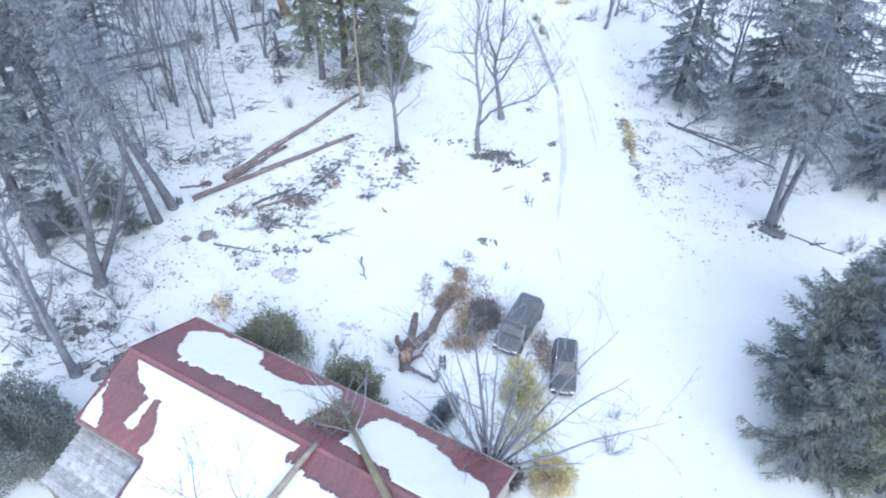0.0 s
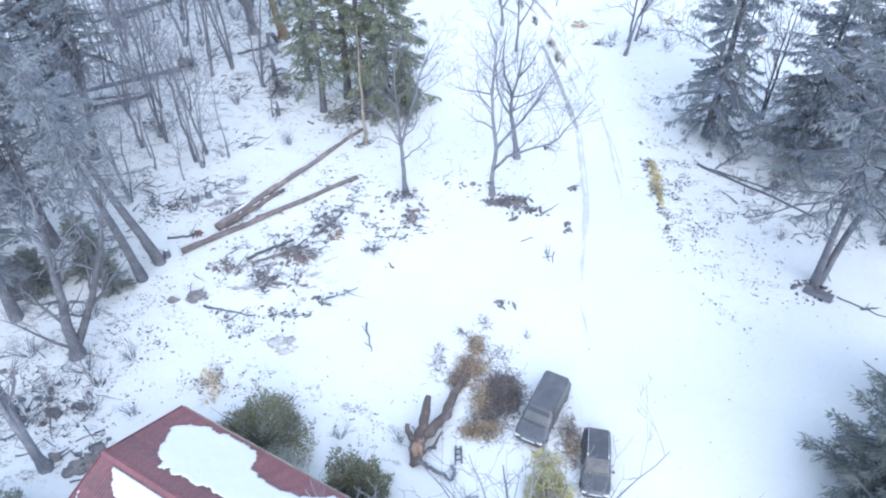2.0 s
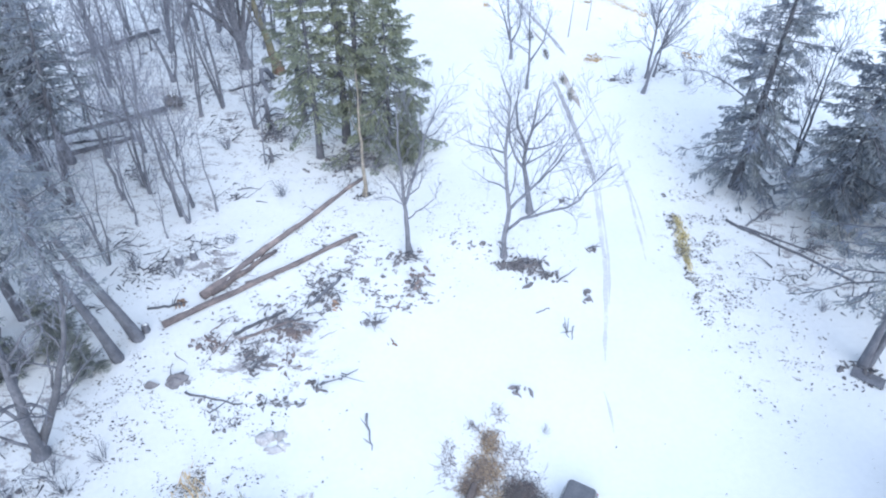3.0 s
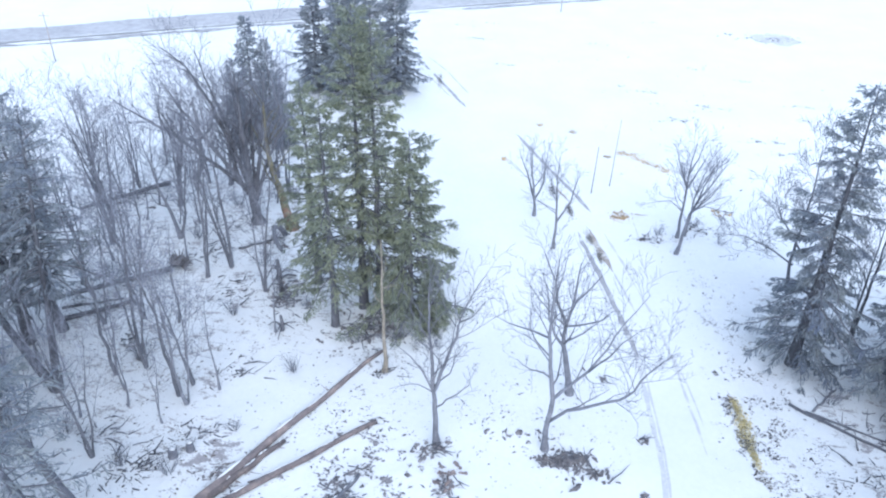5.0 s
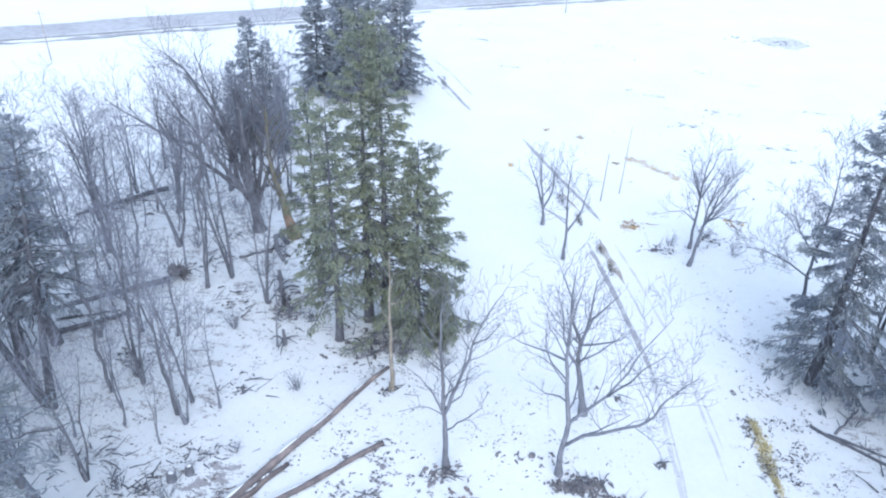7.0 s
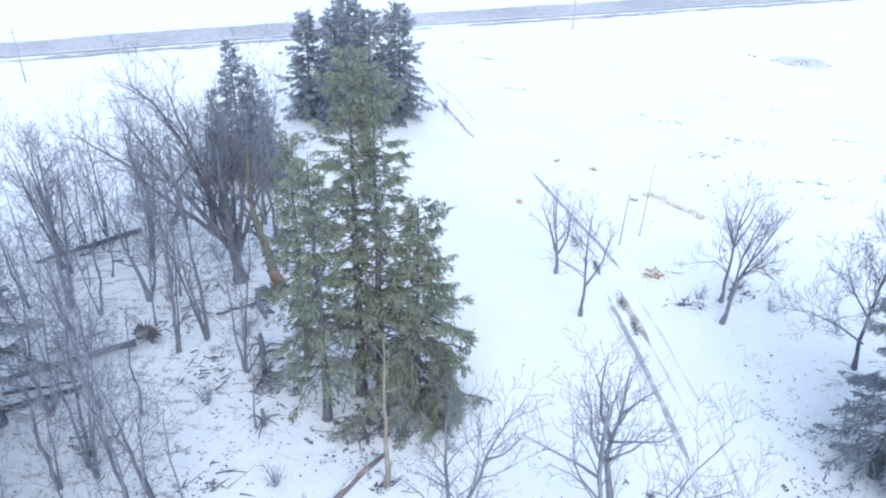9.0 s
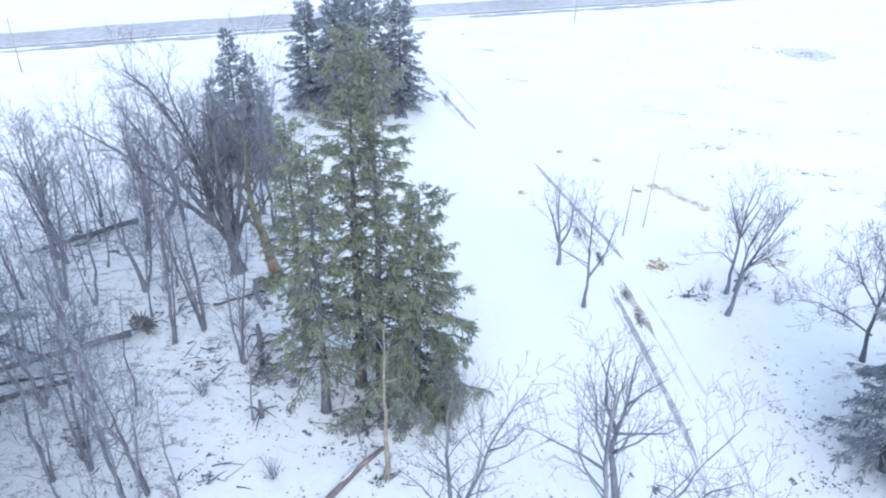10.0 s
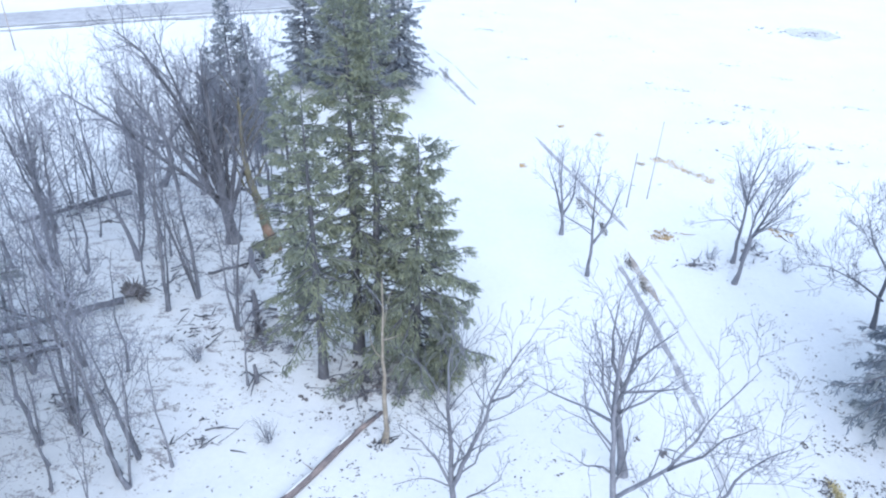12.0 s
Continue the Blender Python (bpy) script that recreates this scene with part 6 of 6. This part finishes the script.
g = Geo()
gnarled(g, [(-0.05, -0.7, 0.1), (0.0, -0.1, 0.45), (0.05, 0.7, 0.8)], 0.42, 0.58, 1)
gnarled(g, [(0.0, -0.5, 0.25), (-0.5, -0.75, 0.12)], 0.2, 0.07, 2, 6)
part("root_stock", g, TORN, fork)
g = Geo()
g.lump((0.1, 0.05, 0.78), (0.36, 0.55, 0.5), random.Random(12), 1.0, 2)
g.lump((0.25, 0.55, 0.95), (0.26, 0.34, 0.4), random.Random(14), 1.0, 2)
part("torn_face", g, WOOD_RAW, fork, "raw orange torn wood")
for k, (pts, r0, r1) in enumerate((([(0.15, 0.8, 0.9), (0.45, 2.1, 1.2), (0.75, 3.9, 1.6)], 0.4, 0.26), ([(0.2, 0.7, 0.7), (1.2, 1.9, 0.75), (2.0, 2.9, 0.7), (2.7, 5.0, 0.5), (3.3, 6.6, 0.4)], 0.42, 0.24), ([(-0.15, 0.5, 0.8), (-0.5, 1.0, 1.2), (-0.65, 1.6, 1.5)], 0.34, 0.14), ([(0.4, 0.0, 0.5), (1.1, 0.3, 0.6), (1.75, 1.5, 0.7)], 0.17, 0.06), ([(1.1, 0.3, 0.6), (1.3, 0.0, 0.8)], 0.1, 0.04))):
    g = Geo()
    gnarled(g, pts, r0, r1, 20 + k, 8)
    part("prong", g, TORN, fork)
g = Geo()
gnarled(g, [(-3.3, 34.3, 0.2), (-2.4, 34.1, 0.4), (-1.9, 33.7, 0.35), (-1.1, 33.3, 0.3), (-0.75, 32.95, 0.3), (-0.4, 33.3, 0.35), (-0.35, 33.7, 0.3), (-0.7, 34.1, 0.2)], 0.15, 0.1, 31, 6)
o = part("bent_branch", g, BARK_DARK)
tagged(o, "bent dark branch lying by the torn trunk", "branch")
g = Geo()
for a, b in (((-0.25, -0.7, 0.1), (0.05, 0.7, 0.2)), ((0.2, -0.7, 0.1), (0.4, 0.6, 0.2)), ((-0.2, -0.4, 0.16), (0.3, -0.4, 0.16)), ((-0.1, 0.4, 0.2), (0.35, 0.4, 0.2)), ((-0.15, 0, 0.2), (0.3, 0, 0.2))):
    g.tube([a, b], [0.07, 0.07], 5)
o = part("wooden_rack", g, BARK_DARK)
o.matrix_basis = at(-0.2, 35.0, 10)
tagged(o, "small dark wooden rack lying in the snow", "rack")


def brush_patch(areas, mat, label, seed, height=0.5, sticks=0.25, times=4):
    """Cut brush lying in a loose, flattened tangle: twigs and dead sprays."""
    rng = random.Random(seed)
    thing = empty("brush_heap", label, "brush heap")
    twigs, sprays = Geo(), Geo()
    for n, x, y, rx, ry in areas:
        for _ in range(n * times):
            px, py = rng.gauss(0, rx * 0.5), rng.gauss(0, ry * 0.5)
            e = math.hypot(px / rx, py / ry)
            px, py = x + px, y + py
            z = ground_z(px, py) + 0.02 + height * max(0.0, 1 - e) * rng.random()
            a = rng.uniform(0, 6.28)
            way = Vector((math.cos(a), math.sin(a), rng.gauss(0.12, 0.22))).normalized()
            if rng.random() < sticks:
                q = wander(rng, Vector((px, py, z)), way, rng.uniform(0.3, 1.0), 3, 0.4, -0.06)
                twigs.tube(q, [0.02, 0.017, 0.013, 0.008], 3, cap=False)
            else:
                sprays.blade(Vector((px, py, z)), way, Vector((-way.y, way.x, rng.gauss(0, 0.5))).normalized(), rng.uniform(0.12, 0.42), rng.uniform(0.03, 0.08))
    tagged(part("stick_tangle", twigs, LOG, thing), kind="stuff")
    tagged(part("spray_tangle", sprays, mat, thing), kind="stuff")
    return thing


brush_patch([(700, 3.3, 40.3, 1.6, 2.0), (260, 3.8, 40.4, 1.1, 1.8), (240, 2.3, 38.5, 1.2, 1.6)], LITTER, "dark purple-grey heap of cut brush beside the minivan", 58, 0.7, 0.2)
brush_patch([(260, 1.8, 37.1, 1.6, 1.0), (70, 0.6, 36.9, 0.9, 0.5), (220, 1.7, 39.6, 1.1, 2.4)], DEAD, "patch of dead orange brush beside the minivan", 55, 0.9, 0.1)
brush_patch([(420, 1.0, 42.8, 1.3, 1.3), (160, 1.5, 45.0, 0.8, 1.3), (200, 0.0, 41.5, 0.9, 0.8)], DEAD, "tuft of brownish dry brush", 56, 0.4, 0.1)
brush_patch([(80, -1.6, 42.9, 0.7, 1.5), (50, -1.3, 44.4, 0.5, 1.4), (40, 0.3, 46.3, 0.8, 0.5), (50, 2.2, 47.3, 0.6, 1.2), (110, 3.2, 44.0, 1.8, 1.4)], LITTER, "ring of grey twigs round the brush heap", 60, 0.15, 0.75, 1)
brush_patch([(180, 7.9, 36.6, 1.0, 2.2), (80, 8.0, 35.2, 1.0, 1.4)], DEAD, "reddish dry brush beside the minivan", 61, 0.2, 0.15)
shrub(1.9, 1.7, 62, "yellowish dry shrub beside the parked cars", YARD_GRASS, name="dry_shrub", leaves=2600, leaf=0.12).matrix_basis = at(5.7, 31.9)
shrub(1.9, 2.2, 63, "yellow dry shrub beside the house tree", GRASS, name="dry_shrub", leaves=3600, leaf=0.12).matrix_basis = at(7.2, 25.0)
shrub(1.3, 1.6, 64, "grey dry shrub at the foot of the house tree", LITTER, name="dry_shrub", leaves=1800, leaf=0.12).matrix_basis = at(4.2, 24.9)
bath = empty("bird_bath", "small dark round bird bath on a post", "bird bath")
part("post", lathe([(0, 0.16), (0.08, 0.14), (0.12, 0.06), (0.8, 0.05), (0.86, 0.12)], 12), BARK_DARK, bath)
part("bowl", lathe([(0.86, 0.1), (0.9, 0.34), (0.99, 0.4), (1.0, 0.37), (0.93, 0.3), (0.92, 0.02)], 16), BARK_DARK, bath)
bath.matrix_basis = at(-2.75, 29.0) @ pose(0, 0, 0, 0, -90, 0)
shrub(1.15, 1.3, 57, "low grey wedge-shaped shrub beside the house", PINE, leaves=2600, leaf=0.09).matrix_basis = at(0.1, 30.1, 56) @ Matrix.Diagonal((1.75, 0.85, 1, 1))
heap("debris_heap", 2.2, 38.8, 2.4, 2.4, 12, 0, "dark brush sticks in the heap by the minivan", "debris", 36, height=0.8)


# ---- grass, leaf litter ----
def tufts(name, spots_, n, h, mat, label, category, seed, spread_=0.5, width=0.05):
    """Dead grass as many thin blades round a few spots."""
    rng = random.Random(seed)
    g = Geo()
    for _ in range(n):
        x, y, rx, ry = rng.choice(spots_)
        px, py = x + rng.gauss(0, rx * 0.5), y + rng.gauss(0, ry * 0.5)
        a = rng.uniform(0, 6.28)
        way = Vector((math.cos(a) * spread_, math.sin(a) * spread_, 1)).normalized()
        g.blade(Vector((px, py, ground_z(px, py) - 0.02)), way, Vector((-math.sin(a), math.cos(a), 0)), h * rng.uniform(0.5, 1.3), width * rng.uniform(0.7, 1.8))
    o = new(name, g.mesh(name, mat))
    return tagged(o, label, category, kind="stuff")


tufts("verge_grass", [(21.3, 69.6, 0.4, 1.2), (21.2, 67.6, 0.75, 1.4), (20.9, 65.8, 0.7, 1.2), (20.8, 64.0, 0.3, 1.4)], 1500, 0.22, GRASS, "strip of yellow grass on the drive verge", "grass", 1, 1.2, 0.09)
tufts("yard_grass", [(5.9, 34.4, 1.2, 1.2), (6.3, 31.6, 1.4, 1.6), (6.7, 28.9, 1.5, 1.6), (5.2, 29.0, 1.4, 2.2)], 1500, 0.42, YARD_GRASS, "tall dead yellow grass beside the parked cars", "grass", 2, 0.9, 0.09)
tufts("dry_bush", [(-19.2, 42.0, 0.9, 1.2), (-18.4, 40.4, 0.8, 1.0)], 110, 0.75, STRAW, "dry tan weeds behind the house", "weeds", 3, 0.8, 0.07)
tufts("field_grass", [(22.3, 120.2, 1.0, 0.8), (23.6, 119.5, 1.2, 0.8), (24.5, 118.0, 1.2, 0.9), (25.4, 116.8, 1.0, 0.9), (26.6, 115.9, 1.0, 0.8), (27.5, 114.6, 0.9, 0.9), (16.3, 127.9, 0.7, 0.9), (11.3, 130.3, 0.5, 0.5), (4.6, 118.1, 0.5, 0.7), (20.0, 118.8, 0.8, 0.5), (42.5, 97.5, 0.5, 0.5)], 1300, 0.2, STRAW, "orange dead grass patches on the snowfield", "grass", 4, 1.2, 0.12)
tufts("rut_grass", [(13.4, 97.0, 0.5, 1.6), (13.9, 93.0, 0.4, 1.6), (12.0, 103.5, 0.4, 1.5), (10.4, 108.5, 0.5, 2.0), (-5, 150, 0.5, 4)], 1600, 0.18, LITTER, "brown grass between the wheel ruts", "grass", 5, 1.2, 0.08)


def strew(name, areas, mat, label, category, seed, lo=0.06, hi=0.2):
    """Fallen leaves and scraps lying flat on the snow."""
    rng = random.Random(seed)
    g = Geo()
    for n, x, y, rx, ry in areas:
        for _ in range(n):
            px, py = x + rng.gauss(0, rx * 0.6), y + rng.gauss(0, ry * 0.6)
            if noise.noise(Vector((px * 0.55, py * 0.55, 3.0))) + 0.6 * noise.noise(Vector((px * 1.7, py * 1.7, 8.0))) < 0.02:
                continue
            a, s = rng.gauss(0.2, 0.7), lo + (hi - lo) * rng.random() ** 1.8
            z = ground_z(px, py) + 0.02
            u, v = Vector((math.cos(a), math.sin(a), rng.gauss(0, 0.25))) * s, Vector((-math.sin(a), math.cos(a), rng.gauss(0, 0.25))) * s * rng.uniform(0.2, 0.75)
            c = Vector((px, py, z + 0.03))
            g.add([c - u, c - v * 0.8 + u * 0.2, c + u, c + v, c + Vector((0, 0, 0.05 * s))], [(0, 1, 4), (1, 2, 4), (2, 3, 4), (3, 0, 4)])
    o = new(name, g.mesh(name, mat))
    return tagged(o, label, category, kind="stuff")


strew("leaf_litter", [(2000, 23.0, 64, 2.6, 8), (400, 27.5, 60, 2.6, 5), (260, 28, 53, 3, 4), (700, 24.0, 84, 2.6, 6), (150, 23.5, 57, 3.5, 4), (60, 22.0, 50, 1.0, 1.2), (60, 23.6, 47.5, 1.4, 1.2), (40, 25, 52, 2, 1.5), (700, 24.5, 74, 2.4, 7), (30, 18, 40, 6, 6), (70, 30, 46, 6, 6), (60, 15.5, 28, 4, 5), (900, 20.5, 63, 0.6, 6), (800, 20.9, 72, 0.6, 3)], LITTER, "dark fallen leaves strewn over the verge snow", "leaf litter", 6, 0.05, 0.16)
# Around (-26, 47) flat dark flakes stand in for footprint dimples.
strew("leaf_litter", [(140, -12.0, 40.0, 5, 3), (700, -18.4, 41.8, 3.0, 1.5), (360, -17.5, 47, 3, 1.6), (200, -9, 36, 3, 2), (1000, -26, 47, 4, 5), (1500, -30.5, 41, 4.5, 5), (500, -26.5, 37, 3, 3), (260, -17, 50, 6, 4), (300, -14, 61, 6, 5), (220, -10, 70, 5, 4), (1100, 2, 68, 8, 6), (400, 9, 84, 7, 8), (900, -30, 55, 5, 5), (500, -14, 68, 5, 4), (700, -17, 55, 5, 4), (200, -6, 38, 4, 3)], LITTER, "dark fallen leaves and footprint marks strewn over the yard snow", "leaf litter", 7, 0.05, 0.15)
strew("leaf_litter", [(1500, -30, 75, 8, 8), (1300, -34, 92, 9, 9), (700, -20, 84, 4, 7), (1200, -11, 77, 6, 3.5), (900, -27, 64, 5, 3.5), (500, -40, 84, 6, 7), (300, 32, 68, 6, 9), (160, 26, 97, 5, 4), (150, -38, 110, 8, 8)], LITTER, "dark leaves and twigs strewn in the wood", "leaf litter", 8, 0.05, 0.17)
strew("field_stubble", [(60, 40, 150, 30, 14), (60, 30, 120, 16, 8), (40, 34.5, 132.3, 4, 0.5), (26, 36.5, 124.2, 3, 0.4), (26, 46.3, 120.2, 3, 0.4), (18, 40.6, 136.5, 3, 0.5), (12, 47, 159.6, 4, 0.5), (30, 33, 108, 6, 1.0), (24, 3, 177, 5, 1.5), (20, 29, 145, 8, 1), (20, 60, 130, 12, 2), (12, 20, 160, 12, 4)], LITTER, "sparse stubble on the snowfield", "stubble", 9, 0.12, 0.32)
DRIFTS = [(29.9, 148.0), (32.4, 145.3), (33.7, 139.5), (35.4, 133.2), (40.9, 138.8), (43.3, 137.4), (46.7, 158.6), (7.9, 159.4), (46.3, 120.2), (44.5, 125.3), (46.6, 124.8), (51.3, 125.7), (58.9, 139.2), (2.8, 176.9), (5.0, 189.3), (45.4, 189.8), (28.2, 173.1), (-0.7, 186.2), (53.2, 152.0), (59.1, 127.0)]
for i, (x, y) in enumerate(DRIFTS):
    w = 1.0 + 2.0 * hash01(i, 4)
    strew("stubble_streak", [(int(14 + 16 * hash01(i, 7)), x - w * 0.5, y + 0.3, w, 0.35), (int(10 + 14 * hash01(i, 3)), x + w * 0.6, y - 0.2 * w, w, 0.3)], DRIFT_BITS, "grey broken streak of stubble on the snowfield", "stubble", 300 + i, 0.12, 0.42)
ribbon("grey_slush_patch", [(64.5, 180.5), (67, 179.4), (71, 178.0), (74.5, 176.6)], 8.5, SLUSH, "soft grey patch of thin snow on the field", "thin snow", seed=340, ragged=0.4)
strew("stubble_patch", [(260, 69, 178, 5, 2.0), (60, 62, 182, 5, 1.5)], DRIFT_BITS, "grey patch of stubble far out on the field", "stubble", 10, 0.15, 0.5)

strew("soil_scatter", [(420, -9.5, 63.0, 4.0, 2.6), (260, -13.0, 61.0, 3.6, 2.6), (200, -6.5, 60.0, 3.0, 2.4), (120, -11.5, 66.5, 2.6, 1.6), (160, -17.5, 57.0, 4.0, 2.0), (110, 5.4, 63.3, 1.7, 0.55), (60, 7.2, 62.4, 1.4, 0.4), (40, 3.0, 65.6, 1.2, 0.4), (60, -5.0, 64.3, 1.2, 0.6), (40, -4.2, 61.0, 0.6, 1.0), (90, -12.4, 60.0, 1.2, 1.4), (110, -15.2, 56.6, 1.7, 1.0), (60, -17.2, 52.8, 1.4, 1.2), (60, -14.4, 48.4, 2.4, 0.5), (90, -22, 61.5, 1.8, 1.0)], SOIL, "dark frozen soil strewn over the snow", "soil", 11, 0.10, 0.34)

# ---- poles ----
def pole(x, y, h, r, label, arm=False, lean=(0, 0), name="pole"):
    p = empty(name, label, "pole", "poles on the snowfield")
    g = Geo()
    g.tube([(0, 0, -0.4), (0, 0, h * 0.5), (0, 0, h)], [r, r * 0.9, r * 0.75], 8)
    part("shaft", g, POLE, p, smooth=True)
    if arm:
        g = Geo()
        g.box((-0.9, -0.06, h - 0.7), (0.9, 0.06, h - 0.55))
        part("crossarm", g, POLE, p)
    else:
        g = Geo()
        g.tube([(0, 0, h), (0, 0, h + 0.12)], [r * 0.95, r * 0.5], 8)
        part("cap", g, POLE, p)
    p.matrix_basis = at(x, y, 0, 1, 0.05, lean)
    return p


pole(18.5, 110.0, 9.4, 0.07, "tall thin weathered pole on the snowfield", lean=(0, 2))
pole(15.6, 108.0, 6.6, 0.075, "short weathered pole on the snowfield", lean=(0, 2))
pole(-80.6, 158.4, 9.4, 0.12, "utility pole near the far road", True)
pole(24.8, 199.5, 6.5, 0.12, "utility pole near the far road", True)

# brush lying on the floor of the wood
for i, (x, y, rx, ry, n) in enumerate(((-29.5, 62.5, 3.0, 1.8, 46), (-24.5, 66.0, 2.4, 1.4, 26), (-33.5, 66.5, 2.5, 2.0, 26), (-24.0, 73.5, 2.0, 1.8, 20), (-35.0, 78.0, 3.0, 2.5, 30), (-27.0, 86.0, 2.5, 2.5, 30), (-32.0, 93.0, 3.0, 3.0, 36), (-40.0, 90.0, 3.0, 3.0, 30), (-30.5, 99.0, 3.0, 2.0, 30), (-27.0, 108.0, 4.0, 3.0, 34), (-33.0, 58.5, 2.5, 1.6, 26), (29.5, 62.0, 2.5, 2.0, 20), (35.0, 58.0, 3.0, 2.0, 24))):
    heap("brush_litter", x, y, rx, ry, int(n * 1.5), 0, "loose dead brush lying on the wood floor", "brush", 200 + i, height=0.25)
